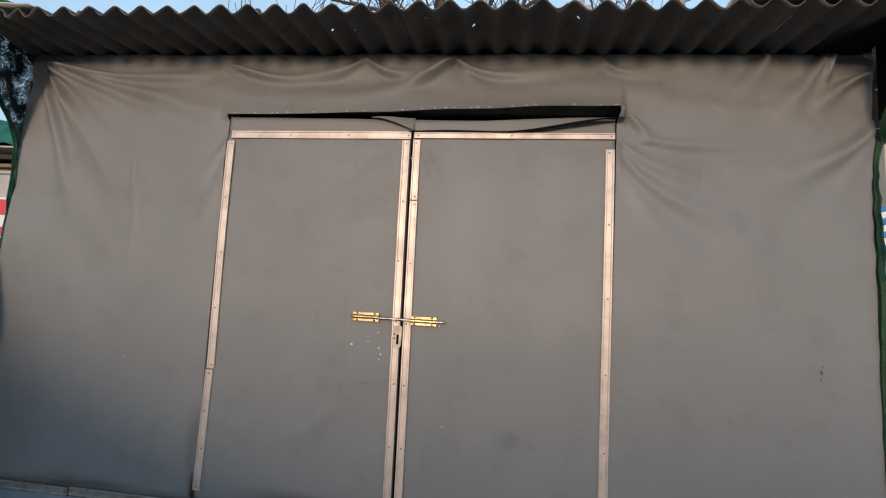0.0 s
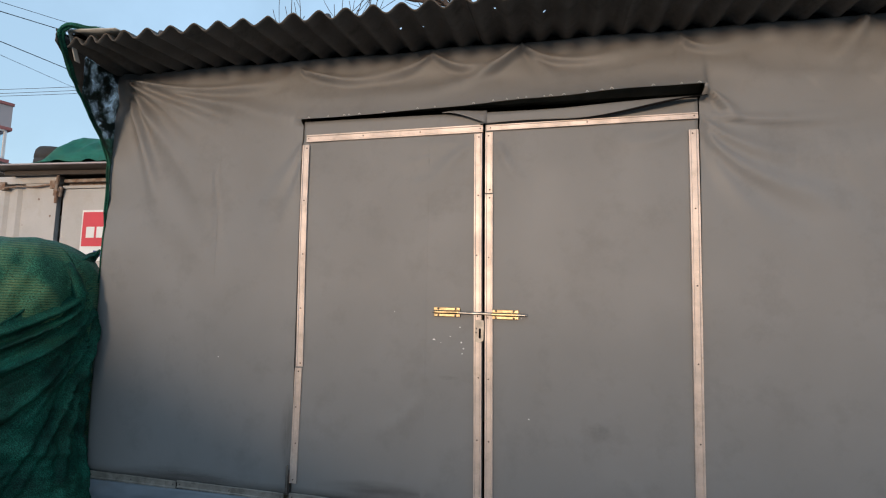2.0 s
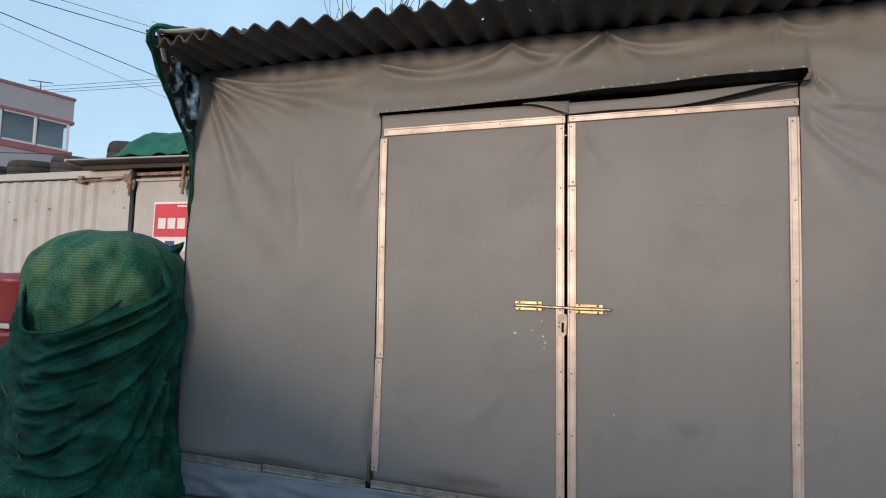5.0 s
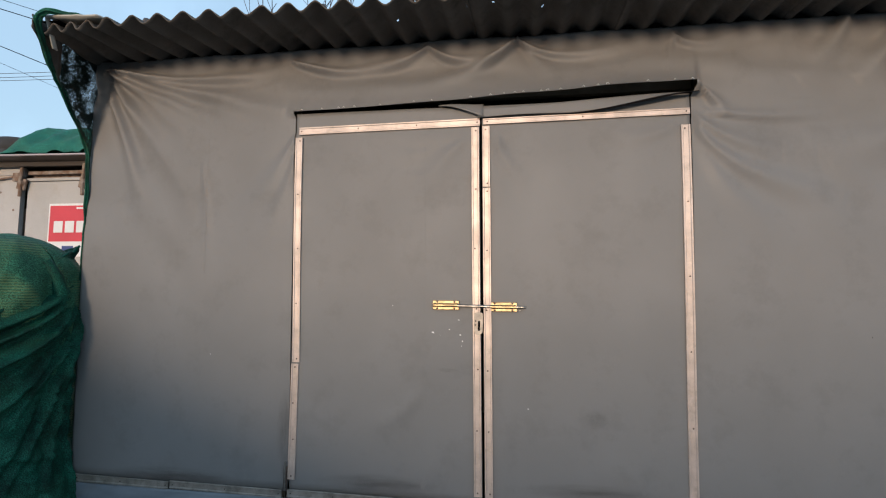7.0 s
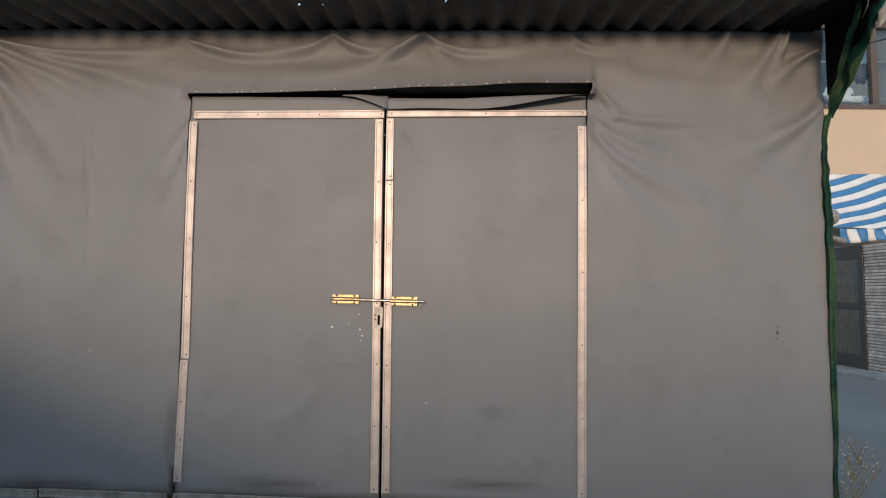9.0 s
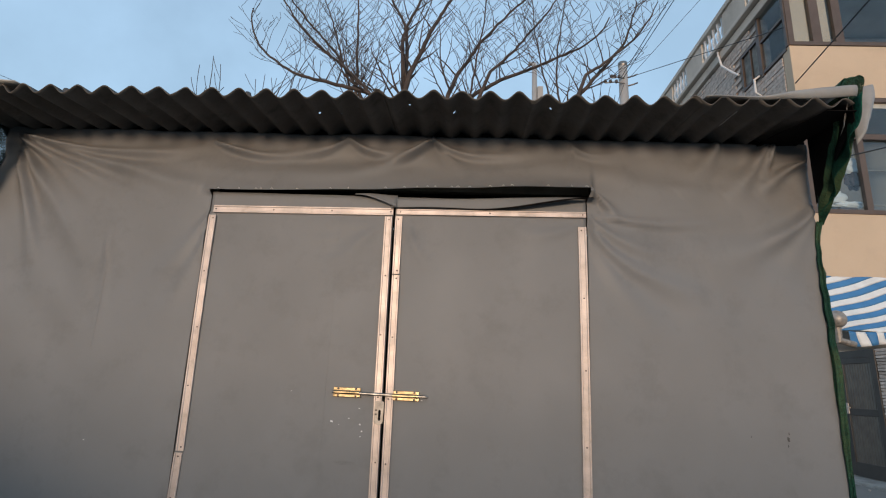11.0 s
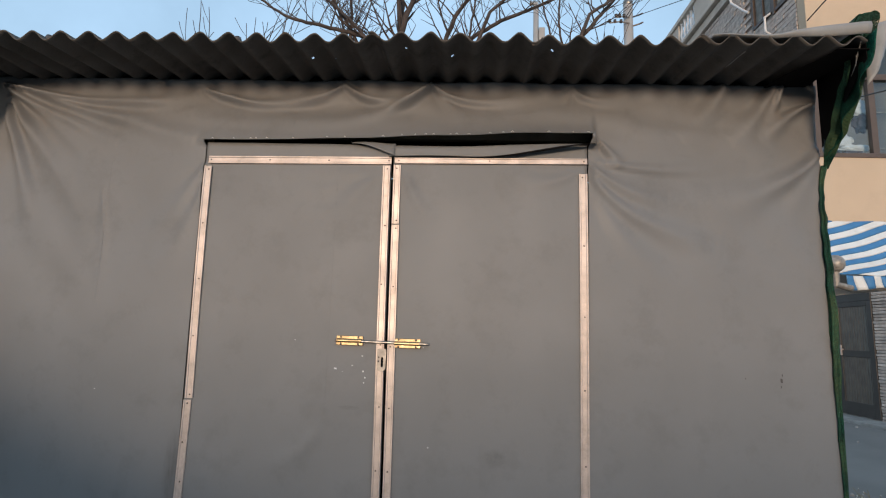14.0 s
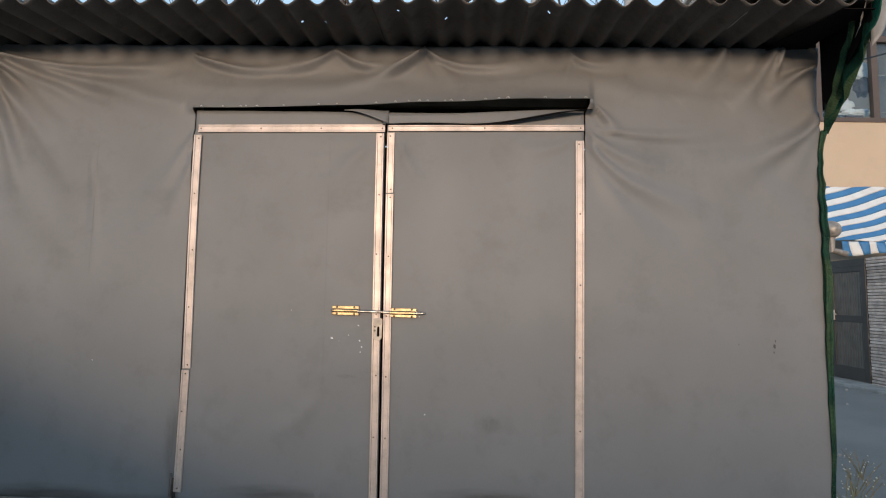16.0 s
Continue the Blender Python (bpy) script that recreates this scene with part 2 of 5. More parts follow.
BLOOM = material("weed_fluff", (0.72, 0.69, 0.58), 0.9, 0, 0.1, 20, 100, 0.1)
CLOTH_WHITE = material("white_cloth", (0.7, 0.69, 0.67), 0.9, 0, 0.1, 8, 90, 0.3)
CLOTH_BROWN = material("brown_cloth", (0.28, 0.15, 0.07), 0.9, 0, 0.1, 8, 90, 0.3)
CLOTH_DARK = material("dark_cloth", (0.06, 0.045, 0.045), 0.9, 0, 0.1, 8, 90, 0.3)
def smudge_material(name, base, strength):
    """Dirt that fades out to its rim in uneven blotches."""
    m = material(name, base, 0.6, 0, 0.1, 8, 100, 0.05)
    n, ln = m.node_tree.nodes, m.node_tree.links
    uv = n.new("ShaderNodeTexCoord")
    ball = n.new("ShaderNodeTexGradient")
    ball.gradient_type = "SPHERICAL"
    ln.new(uv.outputs["Object"], ball.inputs[0])
    blot = n.new("ShaderNodeTexNoise")
    blot.inputs["Scale"].default_value, blot.inputs["Detail"].default_value = 3.0, 6
    ln.new(uv.outputs["Object"], blot.inputs["Vector"])
    mul = n.new("ShaderNodeMath")
    mul.operation = "MULTIPLY"
    ln.new(ball.outputs[1], mul.inputs[0])
    ln.new(blot.outputs[0], mul.inputs[1])
    span = n.new("ShaderNodeMapRange")
    span.inputs["From Min"].default_value, span.inputs["From Max"].default_value, span.inputs["To Max"].default_value = 0.08, 0.5, strength
    ln.new(mul.outputs[0], span.inputs["Value"])
    clear, mix = n.new("ShaderNodeBsdfTransparent"), n.new("ShaderNodeMixShader")
    ln.new(span.outputs[0], mix.inputs[0])
    ln.new(clear.outputs[0], mix.inputs[1])
    ln.new(n["Principled BSDF"].outputs[0], mix.inputs[2])
    ln.new(mix.outputs[0], n["Material Output"].inputs[0])
    return m


SMUDGE = smudge_material("dark_smudge", (0.06, 0.055, 0.05), 0.28)
SMUDGE_BROWN = smudge_material("rusty_dirt", (0.06, 0.042, 0.03), 0.34)
CHALK = material("white_paint_flecks", (0.75, 0.74, 0.72), 0.8, 0, 0.05)
GREASE = material("black_scuffs", (0.07, 0.065, 0.06), 0.7, 0, 0.1)


# ---- mesh helpers ----
def part(name, bm, mat, parent=None, label="", smooth=False):
    """One mesh object from a bmesh, under parent if given."""
    bmesh.ops.recalc_face_normals(bm, faces=bm.faces)
    me = bpy.data.meshes.new(name)
    bm.to_mesh(me)
    bm.free()
    me.materials.append(mat)
    if smooth:
        me.shade_smooth()
    ob = new(name, me)
    if parent:
        ob.parent = parent
    return tagged(ob, label) if label else ob


def thing(name, label, category, group="", kind="", at=(0, 0, 0)):
    ob = new(name)
    ob.empty_display_size = 0.1
    ob.location = at
    return tagged(ob, label, category, group, kind)


def box(bm, x0, x1, y0, y1, z0, z1, bevel=0.0, m=None):
    made = bmesh.ops.create_cube(bm, size=1, matrix=(m or Matrix()) @ Matrix.Translation(((x0 + x1) / 2, (y0 + y1) / 2, (z0 + z1) / 2)) @ Matrix.Diagonal((x1 - x0, y1 - y0, z1 - z0, 1)))
    if bevel:
        edges = list({e for v in made["verts"] for e in v.link_edges})
        bmesh.ops.bevel(bm, geom=edges, offset=bevel, segments=2, affect="EDGES", profile=0.6)
    return bm


def boxed(*args, **kw):
    return box(bmesh.new(), *args, **kw)


def tube(bm, points, radii, n=8, cap=True):
    """A swept round bar through points."""
    points = [Vector(p) for p in points]
    if not hasattr(radii, "__len__"):
        radii = [radii] * len(points)
    rings = []
    side = None
    for i, p in enumerate(points):
        d = (points[min(i + 1, len(points) - 1)] - points[max(i - 1, 0)]).normalized()
        if side is None:
            side = d.orthogonal().normalized()
        side = (side - d * side.dot(d)).normalized()
        up = d.cross(side)
        rings.append([bm.verts.new(p + radii[i] * (math.cos(a) * side + math.sin(a) * up)) for a in (2 * math.pi * k / n for k in range(n))])
    for a, b in zip(rings, rings[1:]):
        for k in range(n):
            bm.faces.new((a[k], a[(k + 1) % n], b[(k + 1) % n], b[k]))
    if cap:
        bm.faces.new(rings[0][::-1])
        bm.faces.new(rings[-1])
    return bm


def grid(bm, us, vs, f, skip=None):
    """A sheet over us x vs; f gives the place of (u, v)."""
    rows = [[bm.verts.new(f(u, v)) for u in us] for v in vs]
    for j in range(len(vs) - 1):
        for i in range(len(us) - 1):
            if skip and skip((us[i] + us[i + 1]) / 2, (vs[j] + vs[j + 1]) / 2):
                continue
            bm.faces.new((rows[j][i], rows[j][i + 1], rows[j + 1][i + 1], rows[j + 1][i]))
    return rows


def slab(us, vs, front, back, skip=None):
    """A sheet with thickness: two skins closed round the rim."""
    bm = bmesh.new()
    a, b = grid(bm, us, vs, front, skip), grid(bm, us, vs, back, skip)
    for j in range(len(vs) - 1):
        for i in (0, len(us) - 1):
            bm.faces.new((a[j][i], a[j + 1][i], b[j + 1][i], b[j][i]))
    for i in range(len(us) - 1):
        for j in (0, len(vs) - 1):
            bm.faces.new((a[j][i], a[j][i + 1], b[j][i + 1], b[j][i]))
    for v in [v for v in bm.verts if not v.link_faces]:
        bm.verts.remove(v)
    return bm


def lathe(bm, profile, n=24, m=None):
    """A turned shape: profile of (radius, height)."""
    m = m or Matrix()
    rings = [[bm.verts.new(m @ Vector((r * math.cos(2 * math.pi * k / n), r * math.sin(2 * math.pi * k / n), z))) for k in range(n)] for r, z in profile]
    for a, b in zip(rings, rings[1:]):
        for k in range(n):
            bm.faces.new((a[k], a[(k + 1) % n], b[(k + 1) % n], b[k]))
    return bm


def steps(a, b, size):
    k = max(1, round(abs(b - a) / size))
    return [a + (b - a) * i / k for i in range(k + 1)]


def ease(a, b, x):
    t = min(1, max(0, (x - a) / (b - a)))
    return t * t * (3 - 2 * t)


# ---- the lie of the tarp: a slow bulge and drawn folds ----
XL, XR, ZT, ZB = -2.65, 2.53, 2.99, 0.25
FOLDS = []


def fold(x0, z0, x1, z1, x2, z2, width=0.035, height=0.014, folds=FOLDS):
    """A drawn fold in the tarp along the bow from one end through the middle to the other; it dies out at its end."""
    n = 24
    width, height = width * 1.15, height * (2.7 if x0 < 1.1 else 4.5)
    c = (2 * x1 - (x0 + x2) / 2, 2 * z1 - (z0 + z2) / 2)
    line = [((1 - t) ** 2 * x0 + 2 * t * (1 - t) * c[0] + t * t * x2, (1 - t) ** 2 * z0 + 2 * t * (1 - t) * c[1] + t * t * z2) for t in (i / n for i in range(n + 1))]
    line = np.array(line)
    folds.append((line, width, height, line.min(0) - 4 * width, line.max(0) + 4 * width))


# fan from the upper corner, swags between the fixings, and pulls at the other corner
fold(-2.55, 2.93, -1.77, 2.82, -1.23, 2.91, 0.028, 0.022)
fold(-2.55, 2.92, -2.17, 2.73, -1.72, 2.55, 0.035, 0.022)
fold(-2.45, 2.90, -1.81, 2.72, -1.22, 2.57, 0.04, 0.022)
fold(-2.55, 2.80, -2.40, 2.51, -2.25, 2.05, 0.028, 0.014)
fold(-2.50, 2.85, -2.33, 2.57, -2.10, 2.15, 0.030, 0.012)
fold(-2.50, 2.88, -2.22, 2.69, -1.90, 2.45, 0.030, 0.016)
fold(-1.80, 2.25, -1.76, 1.89, -1.74, 1.55, 0.03, 0.004)
fold(-1.16, 2.40, -1.30, 2.15, -1.50, 1.90, 0.05, 0.007)
fold(-2.52, 2.84, -2.08, 2.30, -1.78, 1.78, 0.05, 0.012)
fold(-2.52, 2.72, -2.32, 2.25, -2.16, 1.75, 0.045, 0.009)
fold(-1.16, 2.30, -1.24, 2.02, -1.42, 1.72, 0.04, 0.006)
fold(-1.23, 2.92, -0.80, 2.82, -0.35, 2.96, 0.03, 0.020)
fold(-1.23, 2.92, -1.10, 2.86, -0.90, 2.87, 0.022, 0.012)
fold(-0.35, 2.96, -0.10, 2.85, 0.20, 2.96, 0.028, 0.020)
fold(0.20, 2.96, 0.02, 2.83, -0.30, 2.75, 0.03, 0.020)
fold(0.20, 2.96, -0.15, 2.74, -0.70, 2.69, 0.04, 0.014)
fold(0.20, 2.96, 0.55, 2.85, 1.04, 2.95, 0.03, 0.018)
fold(0.20, 2.96, 0.33, 2.82, 0.43, 2.70, 0.03, 0.012)
fold(-0.35, 2.95, -0.50, 2.86, -0.80, 2.77, 0.028, 0.014)
fold(1.08, 2.95, 1.25, 2.87, 1.55, 2.97, 0.028, 0.014)
fold(1.08, 2.95, 1.06, 2.82, 1.02, 2.70, 0.02, 0.006)
fold(1.98, 2.98, 1.91, 2.85, 1.70, 2.62, 0.05, 0.012)
fold(2.29, 2.99, 2.18, 2.80, 2.00, 2.60, 0.045, 0.016)
fold(2.31, 2.98, 2.29, 2.86, 2.24, 2.74, 0.025, 0.018)
fold(2.50, 2.86, 2.35, 2.78, 2.20, 2.62, 0.032, 0.020)
fold(2.52, 2.58, 2.19, 2.34, 1.60, 2.24, 0.06, 0.009)
fold(2.52, 2.54, 2.25, 2.33, 1.85, 2.12, 0.05, 0.007)
fold(2.52, 2.48, 2.40, 2.30, 2.26, 2.00, 0.05, 0.005)
fold(1.18, 2.38, 1.45, 2.13, 1.95, 1.97, 0.045, 0.009)
fold(1.17, 2.44, 1.42, 2.28, 1.80, 2.22, 0.04, 0.008)
fold(1.18, 2.32, 1.36, 2.02, 1.66, 1.72, 0.05, 0.0035)
fold(1.20, 2.60, 1.28, 2.52, 1.36, 2.43, 0.022, 0.012)
fold(1.21, 2.46, 1.67, 2.43, 2.10, 2.50, 0.03, 0.006)


def bulge(x, z):
    """How far the skin stands out before the posts, in metres."""
    return 0.062 * ease(0.2, 2.3, z) * (1 - ease(2.55, 2.97, z)) * (1 - ease(1.15, 2.5, abs(x)))


def creased(x, z, folds=FOLDS):
    """The folds' relief at a place of the tarp."""
    total = 0.0
    for line, width, height, low, high in folds:
        if not (low[0] < x < high[0] and low[1] < z < high[1]):
            continue
        d2 = (line[:, 0] - x) ** 2 + (line[:, 1] - z) ** 2
        k = int(d2.argmin())
        if d2[k] > 9 * width * width:
            continue
        a, b = line[max(k - 1, 0)], line[min(k + 1, len(line) - 1)]
        t = b - a
        cross = ((x - line[k, 0]) * t[1] - (z - line[k, 1]) * t[0]) / (np.hypot(*t) + 1e-9)
        along = k / (len(line) - 1)
        if k in (0, len(line) - 1):
            cross = math.copysign(math.sqrt(d2[k]), cross)
        fade = (1 - along) ** 0.75 * min(1, 0.5 + along * 5)
        w = width * (0.32 + 1.2 * along)
        total += height * fade * (math.exp(-(cross / w) ** 2) - 0.2 * math.exp(-((cross - 1.8 * w) / w) ** 2))
    return total


def skin(x, z):
    """Depth of the tarp's outer face."""
    slow = 0.009 * noise.noise((x * 1.1, 3.1, z * 0.8)) + 0.004 * noise.noise((x * 2.9, 7.7, z * 1.9)) + 0.0012 * noise.noise((x * 8 + z * 3, 2.7, z * 6)) * ease(0.9, 2.2, z)
    slack = 0.024 * ease(2.55, 2.72, z) * noise.noise((x * 2.4 + z * 3, 5.0, z * 7))
    slack += 0.024 * ease(1.25, 1.7, x) * ease(1.3, 2.3, z) * noise.noise(((x + z) * 3.4, 1.0, (z - x) * 1.1))
    slack += 0.020 * ease(-1.25, -1.7, x) * ease(1.2, 2.2, z) * noise.noise(((x - z) * 1.0, 8.0, (z + x * 1.3) * 3.2))
    slack += 0.0035 * (1 - ease(1.1, 1.25, abs(x))) * noise.noise((x * 2.2 + z, 4.0, z * 2.6 - x))
    return -bulge(x, z) - creased(x, z) - slow - slack


# ---- ground ----
def ground_z(x, y):
    return 0.2 * ease(3.5, 7.2, x) + 0.006 * noise.noise((x * 0.5, y * 0.5, 0))


g_us = sorted(set([-400, -150, -60, -30] + steps(-14, 14, 0.5) + [30, 60, 150, 400]))
g_bm = bmesh.new()
grid(g_bm, g_us, g_us, lambda u, v: (u, v, ground_z(u, v)))
tagged(part("ground", g_bm, ASPHALT, smooth=True), "worn dark grey asphalt yard and lane", "ground", kind="structure")

# ---- the shed ----
DOOR_L, DOOR_R, LIP = -1.165, 1.155, 2.57
depth_cache = {}


def lip_z(x):
    return 2.548 + 0.05 * ease(-1.2, 1.2, x) + 0.006 * noise.noise((x * 3, 0.4, 0))


def front(x, z):
    """A place on the front tarp, with its flared cut edge over the doors."""
    key = (round(x, 5), round(z, 5))
    if key not in depth_cache:
        inside = ease(-1.24, -1.12, x) * (1 - ease(1.17, 1.215, x))
        flare = (0.05 + 0.07 * ease(-0.8, 1.1, x)) * inside * math.exp(-max(0, z - LIP) / 0.09) * (1 if z > LIP - 0.03 else 0)
        zz = z + (lip_z(x) - LIP) * inside * math.exp(-abs(z - LIP) / 0.08)
        depth_cache[key] = Vector((x - 0.02 * math.sin(zz * 1.1) * ease(2.0, 2.6, abs(x)) * (1 if x < 0 else 1), skin(x, z) - flare, zz))
    return depth_cache[key]


wall_us = sorted(set([round(v, 4) for v in steps(XL, DOOR_L, 0.013) + steps(DOOR_L, DOOR_R, 0.013) + steps(DOOR_R, XR, 0.013)]))
wall_vs = sorted(set([round(v, 4) for v in steps(ZB, 1.7, 0.06) + steps(1.7, LIP, 0.018) + steps(LIP, ZT, 0.012)]))
wall_front = part("wall_front", slab(wall_us, wall_vs, front, lambda x, z: front(x, z) + Vector((0, 0.003, 0)), lambda x, z: DOOR_L < x < DOOR_R and z < LIP), TARP, smooth=True)
tagged(wall_front, "grey plastic tarpaulin stretched over the shed front, creased at its fixings", "tarpaulin wall", kind="structure")

for name, x in (("wall_left", XL), ("wall_right", XR - 0.04)):
    bm = slab(steps(0.03, 3.2, 0.4), (0.0, 1.0), lambda y, v: Vector((x, y, 0.02 + v * (2.93 + 0.1 * (y + 0.333)))), lambda y, v: Vector((x + 0.04, y, 0.02 + v * (2.93 + 0.1 * (y + 0.333)))))
    tagged(part(name, bm, TARP), "plain grey tarpaulin wall of the shed", "tarpaulin wall", kind="structure")
tagged(part("wall_back", boxed(XL, XR, 3.2, 3.24, 0.02, 3.30), TARP), "plain grey tarpaulin wall of the shed", "tarpaulin wall", kind="structure")
# The floor's black colour stands for the unlit inside.
tagged(part("floor", boxed(XL + 0.05, XR - 0.05, 0.1, 3.19, 0.02, 0.05), SHADE_BLACK), "shed floor behind the doors, coloured black as shade", "floor", kind="structure")
frame_bm = bmesh.new()
for x in (XL + 0.06, -1.24, 1.24, XR - 0.09):
    box(frame_bm, x - 0.03, x + 0.03, 0.06, 0.12, 0.03, 2.9, 0.004)
box(frame_bm, XL + 0.05, XR - 0.05, 0.06, 0.12, 2.86, 2.93, 0.004)
box(frame_bm, -1.2, 1.2, 0.07, 0.12, 2.64, 2.7, 0.004)
tagged(part("frame", frame_bm, TIMBER), "timber frame behind the tarpaulin", "frame", kind="structure")

skirt_us, skirt_vs = steps(XL + 0.02, XR - 0.02, 0.045), steps(0.0, 1.0, 0.09)


def skirt_place(u, v):
    wob = noise.noise((u * 2.3, v * 1.3, 5.0)) * 0.045 + noise.noise((u * 7 + v * 3, v * 3 - u * 2, 9.0)) * 0.028
    return Vector((u + 0.015 * noise.noise((u * 3, v * 4, 1)), -0.012 - (1 - v) * 0.055 - wob * (1 - v) ** 0.6, 0.022 + 0.193 * v + 0.02 * (1 - v) * noise.noise((u * 2.5, 0, 3))))


tagged(part("skirt", slab(skirt_us, skirt_vs, skirt_place, lambda u, v: skirt_place(u, v) + Vector((0, 0.004, 0))), TARP_DIRTY, smooth=True),
       "slack blue-grey tarpaulin skirt along the shed's foot", "skirt", kind="structure")
kerb_bm = bmesh.new()
for k in range(13):
    x = XL + 0.02 + k * 0.4
    box(kerb_bm, x, x + 0.385, 0.0, 0.1, 0.0, 0.1 + 0.01 * random.random(), 0.008)
tagged(part("trim", kerb_bm, CONCRETE), "low concrete blocks under the shed's front", "footing", kind="structure")

# roof of corrugated cement sheets
PITCH, CREST, ROOF_Y = 0.155, -0.39, -0.55


def roof_wave(t):
    """One wave of the sheet: rounded valley, flattened crest."""
    tri = max(-1, min(1, 1.22 * (1 - 4 * abs(t - round(t)))))
    return 0.45 * math.sin(math.pi / 2 * tri) + 0.55 * tri


def roof_z(x, y):
    return 2.957 + 0.022 + 0.10 * (y + 0.333) + 0.026 * roof_wave((x - CREST) / PITCH) - 0.012 * ease(1.9, 2.6, -x)


roof = thing("roof", "weathered dark grey corrugated cement roof with a few holes", "roof", kind="structure")
sheet_w = 0.84
holes = [(-0.459, -0.333), (-0.32, -0.34), (-0.19, -0.345), (-0.06, -0.35), (0.08, -0.361), (0.34, -0.34), (0.88, -0.40), (-1.62, -0.36)]
for k in range(6):
    x0 = -2.67 + k * (sheet_w + 0.018)
    x1 = min(x0 + sheet_w + 0.07, 2.44)
    lift, reach = 0.004 * (k % 2) + 0.002 * random.random(), random.uniform(-0.012, 0.012)
    us, vs = steps(x0, x1, PITCH / 12), steps(ROOF_Y + reach, -0.05, 0.025) + steps(0.0, 3.4, 0.4)

    def gone(x, y):
        return any(abs(x - hx) < 0.0066 and abs(y - hy) < 0.0126 for hx, hy in holes)

    def chipped(x, y, k=k):
        return y - (0.012 * noise.noise((x * 14, k, 0)) if y < ROOF_Y + 0.02 else 0)

    def edge(x, y):
        return x + 0.13 * ease(-0.02, -0.48, y) * ease(-2.1, -2.67, x)

    sheet = slab(us, vs, lambda x, y: Vector((edge(x, y), chipped(x, y), roof_z(x, y) + lift + 0.003)), lambda x, y: Vector((edge(x, y), chipped(x, y), roof_z(x, y) + lift - 0.003)), gone)
    part("roof_sheet", sheet, SLATE, roof, smooth=True)
# Added strip blocks daylight through the waves; its black stands for shade.
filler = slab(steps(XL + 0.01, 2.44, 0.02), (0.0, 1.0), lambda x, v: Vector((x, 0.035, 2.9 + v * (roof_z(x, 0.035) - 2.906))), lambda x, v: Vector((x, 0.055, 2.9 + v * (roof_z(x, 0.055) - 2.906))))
part("eaves_filler", filler, SHADE_BLACK, roof, "added black filler that stops daylight under the sheets")
for x in (-1.95, -0.85, 1.75, 0.92):
    bolt = bmesh.new()
    y = ROOF_Y + 0.12
    lathe(bolt, [(0.0, 0.03), (0.016, 0.026), (0.022, 0.012), (0.022, 0.0), (0.0, 0.0)], 10, pose(CREST + round((x - CREST) / PITCH) * PITCH, y, roof_z(CREST, y) + 0.004))
    part("roof_screw", bolt, SCREW, roof, "dark roofing screw cap")


# ---- aluminium strips ----
STRIP = ((-0.5, 0.0), (-0.5, 0.006), (-0.46, 0.008), (-0.32, 0.008), (-0.25, 0.0045), (0.25, 0.0045), (0.32, 0.008), (0.46, 0.008), (0.5, 0.006), (0.5, 0.0))


def strip_bm(x0, z0, x1, z1, width, lift=0.004):
    """A ribbed aluminium batten lying on the tarp from one end to the other."""
    bm = bmesh.new()
    d = Vector((x1 - x0, 0, z1 - z0))
    side = Vector((d.z, 0, -d.x)).normalized()
    k = max(2, round(d.length / 0.08))
    rings = []
    for i in range(k + 1):
        p = Vector((x0, 0, z0)) + d * (i / k)
        y = -bulge(p.x, p.z) - 0.004 - lift
        rings.append([bm.verts.new((p.x + side.x * o * width, y - h, p.z + side.z * o * width)) for o, h in STRIP])
    n = len(STRIP)
    for a, b in zip(rings, rings[1:]):
        for j in range(n):
            bm.faces.new((a[j], a[(j + 1) % n], b[(j + 1) % n], b[j]))
    bm.faces.new(rings[0])
    bm.faces.new(rings[-1][::-1])
    return bm


def strip(x0, z0, x1, z1, parent, width=0.047, mat=None, gap=0.36, label="", lift=0.004):
    """A batten with its screws."""
    ob = part("aluminium_strip", strip_bm(x0, z0, x1, z1, width, lift), mat or ALU, parent, label)
    length = math.hypot(x1 - x0, z1 - z0)
    for s in steps(0.02, length - 0.02, gap):
        f = s / length
        x, z = x0 + (x1 - x0) * f + random.uniform(-0.006, 0.006), z0 + (z1 - z0) * f
        bm = bmesh.new()
        lathe(bm, [(0.0, 0.0035), (0.003, 0.003), (0.0048, 0.0), (0.0048, -0.002), (0.0, -0.002)], 8, pose(x, -bulge(x, z) - 0.009 - lift, z, 90))
        part("screw", bm, SCREW, ob)
    return ob


def leaf(name, x0, x1, label):
    """One door leaf: a tarp-covered slab."""
    ob = thing(name, label, "door", kind="structure")
    us, vs = steps(x0, x1, 0.022), steps(0.258, 1.9, 0.05) + steps(1.925, 2.545, 0.0207)
    top = lambda x, z: z + (0.02 * ease(0.2, 1.1, x) if z > 2.5 else 0)
    lean = lambda x, z: x + (0.0095 * (2.41 - z) - 0.010) * (1 - ease(0.1, 0.6, abs(x)))
    part("tarp_panel", slab(us, vs, lambda x, z: Vector((lean(x, z), skin(x, z) - 0.002, top(x, z))), lambda x, z: Vector((lean(x, z), skin(x, z) + 0.035, top(x, z)))), TARP, ob, "grey tarpaulin covering", smooth=True)
    return ob


fold(0.085, 2.36, 0.14, 2.22, 0.27, 2.06, 0.03, 0.006)
fold(0.03, 2.40, 0.06, 2.20, 0.10, 1.95, 0.03, 0.003)
fold(1.08, 2.40, 0.85, 2.33, 0.60, 2.42, 0.04, 0.005)
fold(-0.08, 2.35, -0.25, 2.20, -0.36, 2.00, 0.045, 0.005)
fold(-0.08, 2.38, -0.30, 2.36, -0.55, 2.40, 0.03, 0.0025)
fold(-0.30, 2.30, -0.45, 2.26, -0.60, 2.28, 0.03, 0.002)
